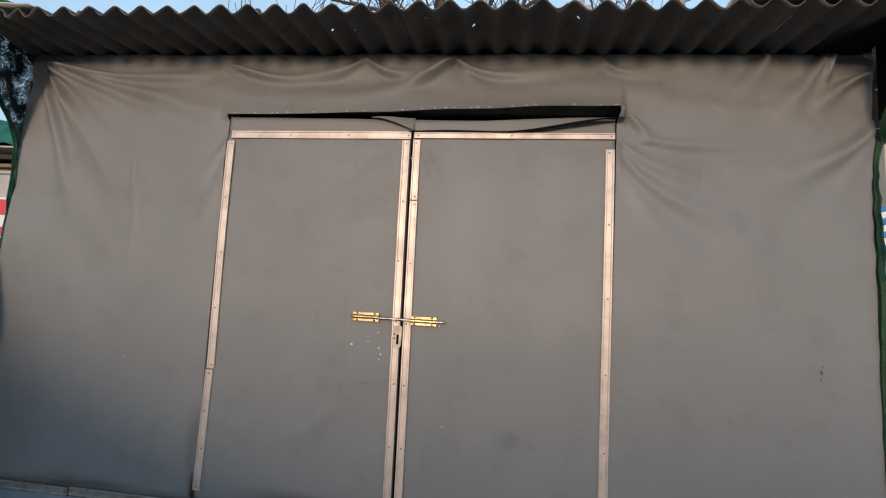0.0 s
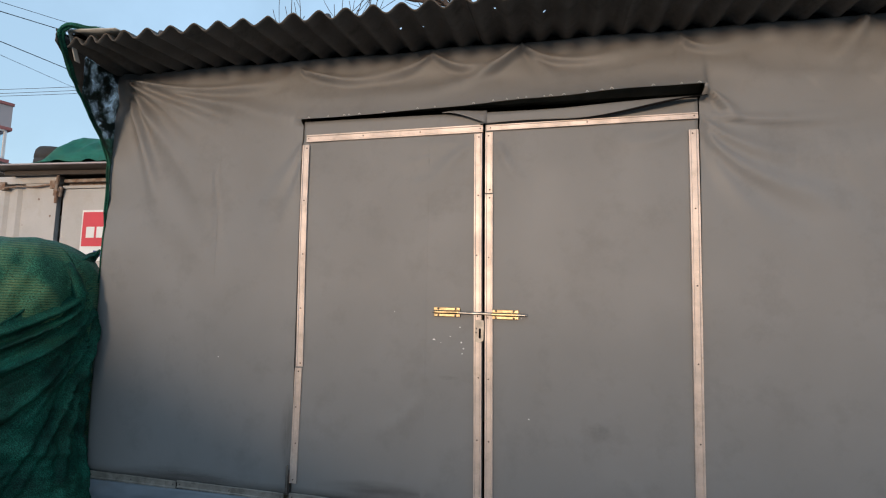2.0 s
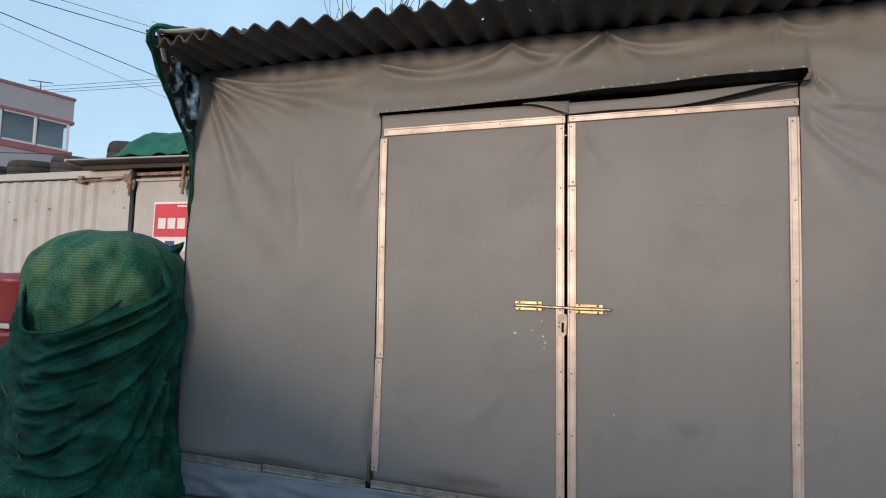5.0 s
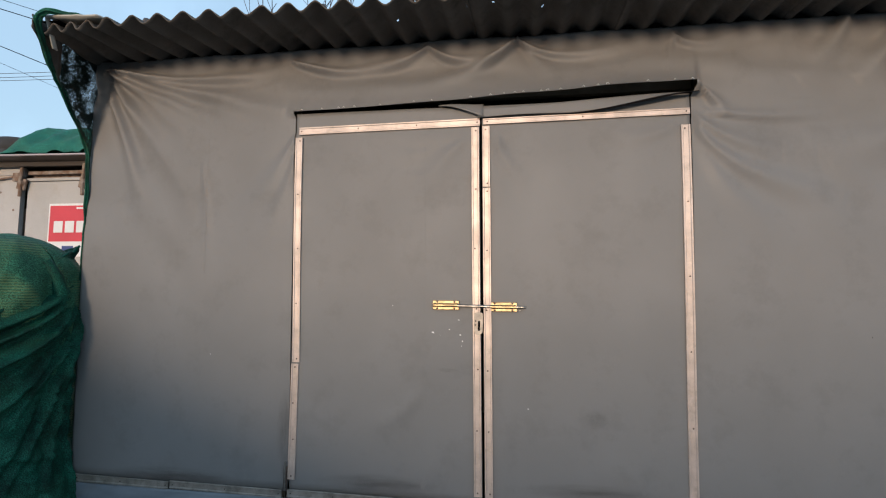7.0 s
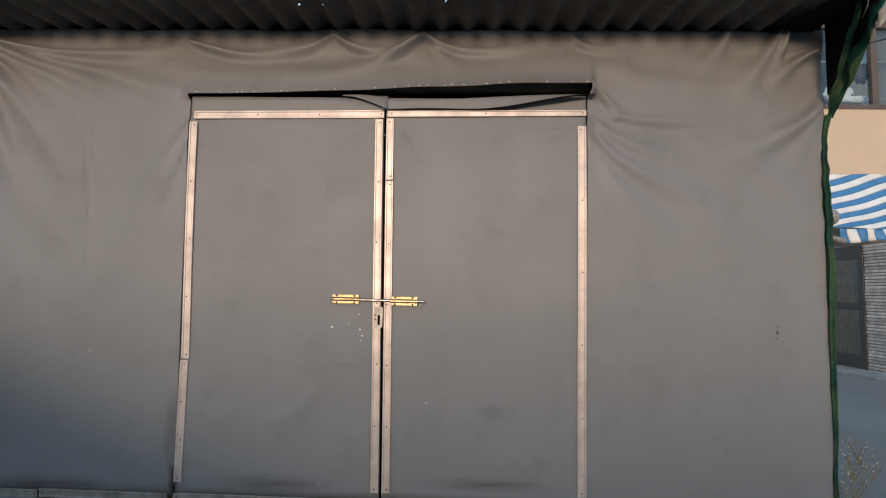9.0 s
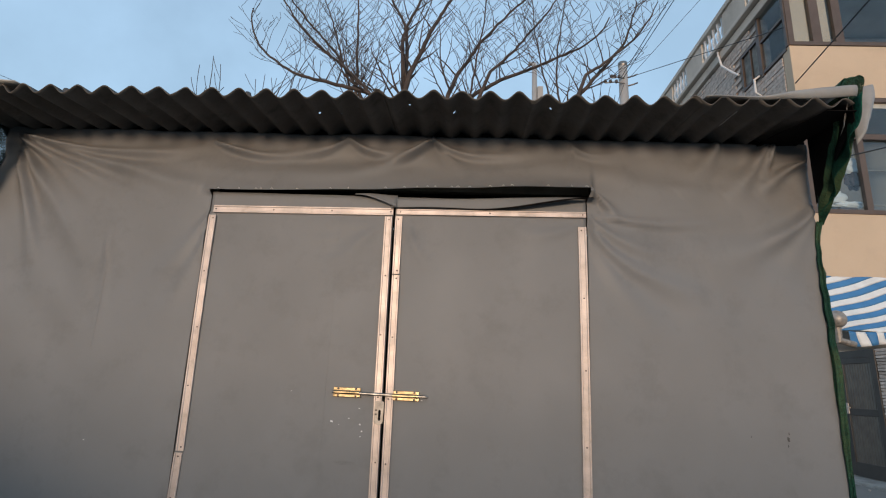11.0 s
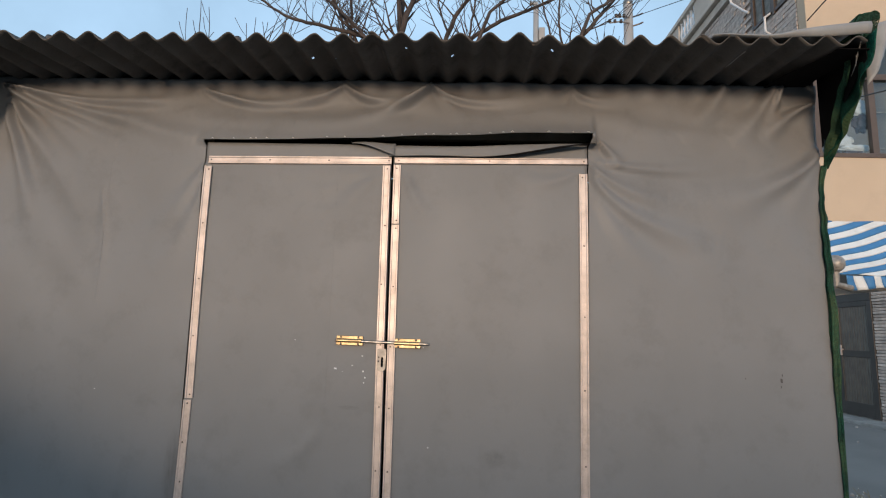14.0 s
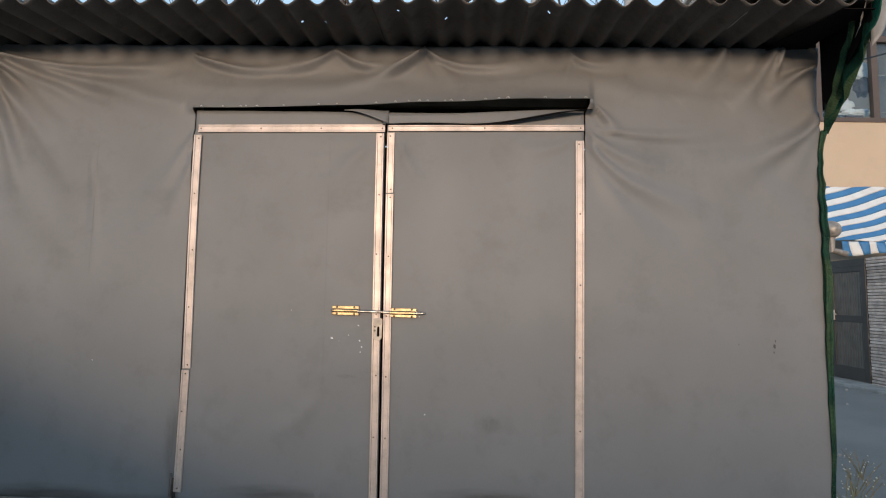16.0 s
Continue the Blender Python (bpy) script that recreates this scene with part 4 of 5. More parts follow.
# folds hang from the knot on the shed's side and sweep down round the front
for run in ((0.02, 1.60, 0.55, 1.28, 1.30, 1.02, 0.04, 0.035), (0.04, 1.56, 0.55, 1.06, 1.42, 0.80, 0.05, 0.055), (0.06, 1.50, 0.45, 0.90, 1.05, 0.55, 0.05, 0.045), (0.08, 1.46, 0.36, 0.80, 0.80, 0.15, 0.05, 0.06), (0.06, 1.50, 0.24, 1.0, 0.42, 0.2, 0.04, 0.05), (0.04, 1.58, 0.60, 1.18, 1.40, 0.93, 0.035, 0.035), (0.02, 1.4, 0.14, 0.9, 0.2, 0.1, 0.035, 0.04),
            (0.75, 0.98, 1.0, 0.90, 1.30, 0.95, 0.03, 0.025), (0.85, 0.55, 1.1, 0.42, 1.45, 0.50, 0.04, 0.03), (0.7, 0.38, 0.95, 0.30, 1.3, 0.36, 0.035, 0.03), (0.9, 0.72, 1.15, 0.66, 1.45, 0.72, 0.03, 0.02), (0.75, 0.22, 1.0, 0.17, 1.35, 0.2, 0.03, 0.03)):
    fold(*run[:6], run[6] * 0.62, run[7] * 1.0, folds=WRAP_FOLDS)
    fold(run[0] + 0.03, run[1] - 0.03, run[2] + 0.05, run[3] - 0.06, run[4] + 0.02, run[5] - 0.07, run[6] * 0.42, -run[7] * 1.1, folds=WRAP_FOLDS)


def wrap(a, v):
    """The slack outer wrap: high on the shed's side, sagging in front. a runs round from the shed."""
    s = ((0.6 - a) % (2 * math.pi)) / 2.62
    hem = 1.69 - 0.57 * ease(0.04, 0.74, s) + 0.50 * ease(0.84, 1.08, s) + 0.12 * ease(1.6, 2.3, s)
    z = 0.015 + (hem - 0.015) * v
    r = heap_r(z) + 0.05 + max(-0.022, min(0.075, creased(s * 1.49, z, WRAP_FOLDS))) * (0.15 + 0.85 * ease(0.02, 0.2, s)) + 0.035 * noise.noise((math.cos(a) * 2.2, math.sin(a) * 2.2, z * 2.2)) + 0.030 * (0.3 - abs(noise.noise((s * 2.2 + z * 1.2, z * 5.5 - s * 1.5, 1.0)))) + 0.034 * (0.25 - abs(noise.noise((s * 5 + z * 3, z * 12 - s * 4, 4.0)))) + 0.010 * noise.noise((s * 18, z * 26, 6.0))
    r += 0.03 * ease(0.95, 1.0, v) * ease(0.3, 0.8, s) + 0.08 * ease(0.25, 0.0, z)
    if z > 1.2:
        r -= 0.09 * ease(1.2, 1.66, z)
    r -= 0.09 * math.exp(-(((a - 0.85 + math.pi) % (2 * math.pi) - math.pi) / 0.55) ** 2) * ease(0.0, 0.5, z) * (1 - ease(1.35, 1.55, z))
    return Vector((r * math.cos(a), r * math.sin(a), z))


bm = bmesh.new()
grid(bm, steps(0, 2 * math.pi, 0.03), steps(0, 1, 0.009), wrap)
bmesh.ops.remove_doubles(bm, verts=bm.verts, dist=0.001)
bmesh.ops.recalc_face_normals(bm, faces=bm.faces)
bmesh.ops.solidify(bm, geom=bm.faces[:], thickness=0.006)
part("outer_net", bm, NET, heap, "dark green net in hanging folds", smooth=True)
bm = bmesh.new()
tube(bm, [wrap(a, 1.0) + Vector((0, 0, 0.0)) for a in steps(0, 2 * math.pi, 0.1)], 0.009, 8)
part("hem_roll", bm, NET, heap, "rolled net hem", smooth=True)
bm = bmesh.new()
tube(bm, [(0.42, -0.04, 1.62), (0.46, 0.0, 1.52), (0.48, 0.02, 1.42), (0.47, 0.03, 1.28), (0.47, 0.04, 1.0), (0.47, 0.04, 0.5), (0.50, 0.03, 0.03)], [0.03, 0.04, 0.045, 0.03, 0.02, 0.02, 0.03], 10)
part("hanging_tail", bm, NET, heap, "bunched net tail against the shed", smooth=True)
for k in range(9):
    bm = bmesh.new()
    a = -1.57 + rnd.uniform(-0.7, 0.5)
    p = wrap(a, rnd.choice((0.12, 0.2, 0.42, 0.3)))
    d = Vector((rnd.uniform(-0.05, 0.05), -0.02, rnd.uniform(0.03, 0.09)))
    tube(bm, [p * 1.01, p * 1.015 + d * 0.6, p * 1.01 + d + Vector((0.03 * rnd.random(), 0, 0))], 0.0025, 5)
    part("straw", bm, STRAW, heap, "dry stalk caught in the net")

# dark net heap behind it
bm = bmesh.new()
grid(bm, steps(0, 2 * math.pi, 0.16), steps(0, 1, 0.05), lambda a, v: Vector(((0.5 * (1 - 0.75 * v ** 2) * (1 + 0.15 * noise.noise((math.cos(a) * 3, math.sin(a) * 3, v * 3)))) * math.cos(a) - 4.35, 0.45 * (1 - 0.75 * v ** 2) * math.sin(a) + 0.15, 0.005 + 0.95 * v)))
tagged(part("net_heap", bm, NET, smooth=True), "dark low heap of crumpled green net", "net heap")

# ---- containers ----
CY = 2.05
container = thing("shipping_container", "cream white corrugated steel container with rusty edges", "container", at=(-5.45, CY, 0))
bm = bmesh.new()
us = []
x = -6.5
while x < -0.52:
    us += [(x, 0.0), (x + 0.06, 0.0), (x + 0.10, 0.032), (x + 0.16, 0.032), (x + 0.20, 0.0)]
    x += 0.20
us = [u for u in us if u[0] <= -0.5]
rings = []
for u, d in us:
    rings.append([bm.verts.new((u, d, z)) for z in (0.12, 2.72)] + [bm.verts.new((u, d + 0.004, z)) for z in (2.72, 0.12)])
for a, b in zip(rings, rings[1:]):
    for j in range(4):
        if (a[j].co - b[j].co).length > 1e-6:
            bm.faces.new((a[j], b[j], b[(j + 1) % 4], a[(j + 1) % 4]))
bmesh.ops.remove_doubles(bm, verts=bm.verts, dist=0.0005)
part("side_panel", bm, CONTAINER, container, "corrugated cream panel")
part("corner_panel", boxed(-0.51, -0.03, -0.012, 0.05, 0.10, 2.74, bevel=0.006), CONTAINER, container, "flat cream corner panel")
part("top_rail", boxed(-6.6, -0.02, -0.03, 0.06, 2.735, 2.83, bevel=0.008), CONTAINER, container, "worn cream top rail")
part("bottom_rail", boxed(-6.6, -0.02, -0.03, 0.06, 0.0, 0.12, bevel=0.008), CONTAINER, container)
part("container_roof", boxed(-6.6, -0.02, 0.06, 2.4, 2.76, 2.80), RUST, container, "rusty roof")
part("back_panel", boxed(-6.6, -0.02, 2.36, 2.4, 0.0, 2.76), CONTAINER, container)
part("end_panel", boxed(-6.6, -6.55, 0.06, 2.36, 0.0, 2.76), CONTAINER, container)
bm = bmesh.new()
tube(bm, [(-0.9, -0.045, 2.68), (-0.6, -0.05, 2.70), (-0.28, -0.05, 2.69), (-0.04, -0.05, 2.72)], 0.012, 6)
part("bracing_bar", bm, RUST, container, "rust-streaked bar")
for x in (-0.82, -0.06):
    part("bracket", boxed(x - 0.04, x + 0.04, -0.06, 0.0, 2.66, 2.76, bevel=0.008), RUST, container, "rusty bracket")
for k in range(7):
    x = rnd.uniform(-2.6, -0.1)
    bm = bmesh.new()
    lathe(bm, [(0, 0.003), (0.012, 0.002), (0.015, 0), (0, 0)], 8, pose(x, -0.012 if x > -0.5 else -0.002, rnd.uniform(1.7, 2.6), 90))
    part("rivet", bm, RUST, container)

box_2 = thing("shipping_container", "flat-sided cream container joined by a rusty clamp", "container", at=(-5.40, CY, 0))
part("side_panel", boxed(0.0, 2.6, 0.0, 0.05, 0.1, 2.66, bevel=0.006), CONTAINER, box_2, "flat cream panel")
part("top_rail", boxed(0.0, 2.6, -0.02, 0.06, 2.665, 2.70, bevel=0.006), CONTAINER, box_2, "worn cream top rail")
part("upper_rail", boxed(0.03, 2.6, -0.035, 0.06, 2.735, 2.775, bevel=0.008), RUST, box_2, "rust-brown upper rail")
part("container_roof", boxed(0.0, 2.6, 0.06, 2.4, 2.70, 2.74), RUST, box_2)
part("back_panel", boxed(0.0, 2.6, 2.36, 2.4, 0.0, 2.7), CONTAINER, box_2)
for clamp_x in (-5.425, -4.62):
    clamp = thing("container_clamp", "rusty bridge clamp joining two containers", "clamp", at=(clamp_x, CY - 0.03, 2.66))
    part("clamp_plate", boxed(-0.055, 0.055, -0.03, 0.0, -0.10, 0.03, bevel=0.012, m=pose(0, 0, 0, 0, 12, 0)), RUST, clamp)
    bm = bmesh.new()
    tube(bm, [(0, -0.04, -0.18), (0, -0.045, 0.0), (0.01, -0.04, 0.18)], 0.018, 8)
    part("clamp_screw", bm, RUST, clamp)
    bm = bmesh.new()
    lathe(bm, [(0.0, 0.03), (0.03, 0.03), (0.045, 0.0), (0.0, 0.0)], 6, pose(0, -0.03, -0.03, 90))
    part("clamp_nut", bm, RUST, clamp)

# poster on the flat container
poster = thing("poster", "red and white poster with white lettering on the container", "poster", at=(-5.085, CY - 0.012, 1.80))
part("poster_sheet", boxed(0.0, 0.95, 0.0, 0.01, 0.0, 0.60), SIGN_WHITE, poster, "white sheet")
part("red_field", boxed(0.02, 0.95, -0.004, 0.0, 0.17, 0.575), SIGN_RED, poster, "red printed field")


for x in (0.08, 0.225, 0.37):
    part("white_bar", boxed(x, x + 0.115, -0.007, -0.003, 0.27, 0.40, bevel=0.004), SIGN_WHITE, poster, "plain white block of lettering")
part("white_bar", boxed(0.36, 0.50, -0.007, -0.003, 0.535, 0.555), SIGN_WHITE, poster, "thin white bar")
part("blue_lettering", boxed(0.20, 0.34, -0.004, 0.0, 0.05, 0.12), SIGN_BLUE, poster, "blue bar of lettering")


# ---- on top of the containers ----
def tyre(x, y, z, r=0.31, w=0.2, tilt=(0, 0, 0), label="worn black tyre lying on the container roof"):
    prof = [(0.62, -0.5), (0.72, -0.52), (0.9, -0.5), (0.97, -0.42), (1.0, -0.28), (1.0, -0.18), (0.985, -0.17), (0.985, -0.13), (1.0, -0.12), (1.0, 0.12), (0.985, 0.13), (0.985, 0.17), (1.0, 0.18), (1.0, 0.28), (0.97, 0.42), (0.9, 0.5), (0.72, 0.52), (0.62, 0.5), (0.58, 0.3), (0.58, -0.3), (0.62, -0.5)]
    bm = bmesh.new()
    lathe(bm, [(a * r, b * w) for a, b in prof], 32)
    bmesh.ops.remove_doubles(bm, verts=bm.verts, dist=0.0005)
    ob = tagged(part("tyre", bm, RUBBER, smooth=True), label, "tyre", "tyres on the container")
    ob.matrix_world = pose(x, y, z, *tilt)
    return ob


for x, y, z, r, w, tilt in ((-8.75, 2.6, 2.95, 0.35, 0.26, (0, 0, 0)), (-7.80, 2.56, 2.96, 0.37, 0.28, (2, 0, 0)), (-6.95, 2.55, 2.97, 0.37, 0.30, (0, 3, 0)), (-6.02, 2.62, 3.06, 0.38, 0.46, (0, 4, 0)), (-5.4, 2.8, 2.98, 0.36, 0.24, (0, 2, 0))):
    tyre(x, y, z, r, w, tilt)
lid = thing("steel_sheet", "grey steel sheet lying over the container's edge", "steel sheet", at=(-5.35, 2.05, 2.825))
# Plate and ribs take a dark colour in place of the underside's shade.
part("sheet_plate", boxed(-0.8, 1.7, -0.30, 0.5, 0.03, 0.042, m=pose(0, 0, 0.0, -5, 0, 3)), GATE, lid)
part("sheet_edge", boxed(-0.8, 1.7, -0.33, -0.30, 0.028, 0.045, bevel=0.004, m=pose(0, 0, 0.0, -5, 0, 3)), GREY_WALL, lid, "pale tube edge")
part("sheet_end", boxed(-0.83, -0.8, -0.33, 0.5, 0.012, 0.05, bevel=0.005, m=pose(0, 0, 0.0, -5, 0, 3)), GREY_WALL, lid, "pale tube edge")
for y in (-0.1, 0.2):
    part("sheet_rib", boxed(-0.78, 1.65, y - 0.02, y + 0.02, -0.02, 0.03, bevel=0.004, m=pose(0, 0, 0.0, -5, 0, 3)), GATE, lid, "rib coloured dark for the underside's shade")


def roof_net(u, v):
    h = 0.40 * math.sin(math.pi * min(1, max(0, v))) ** 0.7 * (0.55 + 0.45 * math.sin(u * 1.9 + 0.4)) + 0.12 * (0.3 - abs(noise.noise((u * 2.6, v * 3, 0)))) + 0.05 * noise.noise((u * 7, v * 7, 2))
    return Vector((-5.75 + u, 1.9 + 1.0 * v - 0.05 * math.sin(u * 5), 2.93 + max(0.0, h) * ease(0.0, 0.35, u) + 0.02))


bm = slab(steps(0, 2.6, 0.05), steps(0, 1, 0.05), lambda u, v: roof_net(u, v) + Vector((0, 0, 0.006)), roof_net)
tagged(part("net_cover", bm, NET_TEAL, smooth=True), "crumpled green net heaped on the container roof", "shade net")

# rack with red tubs beside the covered heap
rack = thing("storage_rack", "beige wooden rack holding red tubs", "rack", at=(-6.2, 1.1, 0))
for z in (0.40, 0.96):
    part("shelf", boxed(-0.9, 0.9, -0.3, 0.3, z - 0.05, z, bevel=0.008), CONTAINER, rack, "beige shelf board")
for x in (-0.85, 0.85):
    for y in (-0.27, 0.27):
        part("post", boxed(x - 0.03, x + 0.03, y - 0.03, y + 0.03, 0.0, 0.90, bevel=0.005), TIMBER, rack)
for x, z in ((-5.75, 0.402), (-6.45, 0.402), (-5.75, 0.962), (-6.45, 0.962)):
    bm = bmesh.new()
    lathe(bm, [(0.0, 0.0), (0.24, 0.0), (0.26, 0.05), (0.30, 0.40), (0.315, 0.42), (0.315, 0.46), (0.30, 0.475), (0.24, 0.51), (0.0, 0.53)], 28, pose(x, 1.1, z))
    tagged(part("red_tub", bm, RED, smooth=True), "dark red plastic tub on a rack shelf", "tub", "red tubs")

# ---- far building with a window band ----
far = thing("office_building", "distant pale building with red bands and a window strip", "building", at=(-23.9, 15.3, 0))
far.rotation_euler = (0, 0, radians(-18))
part("wall", boxed(-8, 0, -22, 0, 0, 7.0), GREY_WALL, far, "pale grey cladding")
part("fascia", boxed(-8, 0, -22, 0, 8.75, 9.75), GREY_WALL, far, "pale grey fascia")
for z, h in ((9.75, 0.14), (8.6, 0.15), (6.98, 0.30)):
    part("red_band", boxed(-8.05, 0.05, -22.05, 0.05, z, z + h, bevel=0.02), PINK, far, "dull red band")
part("core_wall", boxed(-8, -0.7, -22, -0.12, 7.0, 8.75), ROOM, far, "grey block standing for the dim room behind the windows")
for k in range(17):
    y = -0.12 - k * 1.27
    w = part("window", boxed(-0.10, 0.0, y - 0.10, y, 7.26, 8.62, bevel=0.01), WHITE_FRAME, far, "white window mullion")
    pane = part("pane", boxed(-0.06, -0.05, y - 1.20, y - 0.11, 7.35, 8.55), GLASS, w, "bluish glass pane")
    part("sill", boxed(-0.10, 0.02, y - 1.22, y - 0.09, 7.28, 7.36), WHITE_FRAME, w)
    part("head", boxed(-0.10, 0.02, y - 1.22, y - 0.09, 8.54, 8.62), WHITE_FRAME, w)
antenna = thing("antenna", "small dark roof antenna", "antenna", at=(-24.35, 14.0, 9.85))
bm = bmesh.new()
tube(bm, [(0, 0, 0), (0, 0, 0.42)], 0.02, 6)
part("mast", bm, CABLE, antenna)
bm = bmesh.new()
tube(bm, [(-0.28, -0.35, 0.37), (0.28, 0.35, 0.44)], 0.022, 6)
part("boom", bm, CABLE, antenna)


# ---- house across the lane ----
HX, HY = 7.34, 7.16
house = thing("house", "three-storey beige and brick house with brown balcony windows", "house", at=(HX, HY, 0))
part("ground_floor", boxed(0.02, 9, 0.02, 16, 0.0, 3.9), STUCCO, house, "plain ground floor wall")
part("front_band", boxed(0.0, 9, 0.0, 0.25, 3.75, 5.10, bevel=0.01), BEIGE, house, "beige rendered balcony front")
part("front_band", boxed(0.0, 9, 0.0, 0.25, 7.72, 8.97, bevel=0.01), BEIGE, house, "beige rendered balcony front")
part("floor_slab", boxed(0.02, 9, 0.05, 16, 3.9, 4.1), STUCCO, house)
part("floor_slab", boxed(0.02, 9, 0.05, 16, 7.5, 7.7), STUCCO, house)
part("roof_slab", boxed(-0.1, 9, -0.1, 16, 10.45, 10.7, bevel=0.02), STUCCO, house, "moulded cornice")
part("cornice", boxed(-0.22, 9, -0.2, 16, 10.72, 10.84, bevel=0.03), STUCCO, house, "projecting cornice line")
part("inner_wall", boxed(1.6, 9, 1.6, 16, 4.1, 10.4), ROOM, house, "wall behind the balcony glass, coloured grey to look dim")

# brick side wall with real courses
part("side_wall", boxed(0.03, 0.25, 1.05, 16, 4.1, 10.45), MORTAR, house, "pinkish brick side wall")
part("side_wall_low", boxed(0.03, 0.25, 0.26, 1.05, 7.7, 8.9), MORTAR, house, "pinkish brick under the balcony glass")
courses = bmesh.new()
z = 4.12
row = 0
while z < 10.42:
    y = 0.27 - 0.12 * (row % 2)
    while y < 9.0:
        y1 = y + 0.42
        low = y < 1.05
        inside_window = y1 > 1.06 and y < 1.86 and 8.95 < z < 9.95
        if not inside_window and not (low and not 7.72 < z < 8.84):
            d = 0.012 * ((row * 7 + int(y * 13)) % 3) / 2
            box(courses, -0.005 - d, 0.04, max(y, 0.27), y1 - 0.012, z, z + 0.093)
        y = y1
    z += 0.105
    row += 1
tagged(part("brickwork", courses, BRICK, house, "rough pink brick courses"), kind="stuff")
win = part("window", boxed(-0.03, 0.1, 1.06, 1.12, 8.95, 9.95), BROWN, house, "brown side window")
part("frame", boxed(-0.03, 0.1, 1.80, 1.86, 8.95, 9.95), BROWN, win)
part("frame", boxed(-0.03, 0.1, 1.12, 1.80, 9.88, 9.95), BROWN, win)
part("frame", boxed(-0.03, 0.1, 1.12, 1.80, 8.95, 9.02), BROWN, win)
part("frame", boxed(-0.02, 0.1, 1.43, 1.47, 9.02, 9.88), BROWN, win)
part("pane", boxed(0.03, 0.04, 1.12, 1.80, 9.02, 9.88), GLASS, win)

# balcony glazing: side and front
side_glass = part("balcony_window", boxed(-0.03, 0.06, 0.98, 1.06, 8.85, 10.45, bevel=0.006), BROWN, house, "brown framed corner glazing")
part("frame", boxed(-0.03, 0.06, 0.0, 0.08, 8.97, 10.45), BROWN, side_glass)
part("frame", boxed(-0.02, 0.05, 0.08, 0.98, 9.72, 9.79), BROWN, side_glass)
part("frame", boxed(-0.02, 0.05, 0.08, 0.98, 8.90, 8.98), BROWN, side_glass)
part("pane", boxed(0.01, 0.02, 0.08, 0.98, 8.98, 10.45), GLASS, side_glass)


def front_window(z0, z1, sashes, transom):
    w = part("balcony_window", boxed(0.0, 9, -0.02, 0.08, z0, z0 + 0.09, bevel=0.006), BROWN, house, "brown framed balcony window")
    part("frame", boxed(0.0, 9, -0.02, 0.08, z1 - 0.09, z1), BROWN, w)
    if transom:
        part("frame", boxed(0.0, 9, -0.02, 0.08, transom - 0.06, transom + 0.06), BROWN, w)
    for x, half in sashes:
        part("frame", boxed(x - half, x + half, -0.02, 0.08, z0 + 0.09, z1 - 0.09), BROWN, w)
    part("pane", boxed(0.05, 8.9, 0.04, 0.05, z0 + 0.09, z1 - 0.09), GLASS, w)
    return w


front_window(8.98, 10.45, ((0.06, 0.06), (0.62, 0.10), (1.10, 0.09), (2.6, 0.06), (4.2, 0.06), (5.8, 0.06), (7.4, 0.06)), None)
front_window(5.10, 7.70, ((0.05, 0.05), (1.14, 0.06), (2.3, 0.06), (3.5, 0.06), (5.0, 0.06), (6.5, 0.06), (8.0, 0.06)), 6.80)
part("blind", boxed(0.14, 0.52, 0.10, 0.12, 9.07, 10.36), BEIGE, house, "drawn cream blind")
part("blind", boxed(0.74, 0.98, 0.10, 0.12, 9.07, 10.36), BEIGE, house, "drawn cream blind")

# parapet with baluster groups along the side
part("parapet", boxed(-0.05, 0.12, -0.05, 16, 10.85, 11.05), STUCCO, house, "parapet foot")
part("parapet_cap", boxed(-0.1, 0.17, -0.1, 16, 11.75, 11.9, bevel=0.02), STUCCO, house, "parapet coping")
for a, b in ((0.0, 0.35), (1.35, 2.5), (3.8, 4.9), (6.1, 7.3), (8.5, 9.8), (11, 12.3), (13.5, 16)):
    part("parapet_panel", boxed(-0.04, 0.1, a, b, 11.05, 11.75), STUCCO, house, "solid parapet panel")
for a, b in ((0.35, 1.35), (2.5, 3.8), (4.9, 6.1), (7.3, 8.5), (9.8, 11), (12.3, 13.5)):
    n = 5
    for k in range(n):
        bm = bmesh.new()
        lathe(bm, [(0.05, 0), (0.05, 0.06), (0.03, 0.1), (0.065, 0.25), (0.03, 0.5), (0.045, 0.62), (0.05, 0.70)], 10, pose(0.03, a + (b - a) * (k + 0.5) / n, 11.05))
        part("baluster", bm, WHITE_FRAME, house, "pale turned baluster", smooth=True)
bm = bmesh.new()
tube(bm, [(-0.1, 2.75, 11.0), (-0.14, 2.7, 10.6), (-0.12, 2.6, 10.2), (-0.08, 2.2, 9.75), (-0.06, 1.95, 9.5)], 0.028, 8)
part("drain_hose", bm, WHITE_FRAME, house, "white drain hose")
for y in (2.25, 1.15):
    bm = bmesh.new()
    tube(bm, [(-0.02, y, 8.4), (-0.15, y, 8.5), (-0.15, y, 8.85), (-0.02, y, 8.95)], 0.025, 8)
    part("pipe_hook", bm, WHITE_FRAME, house, "white bent pipe")

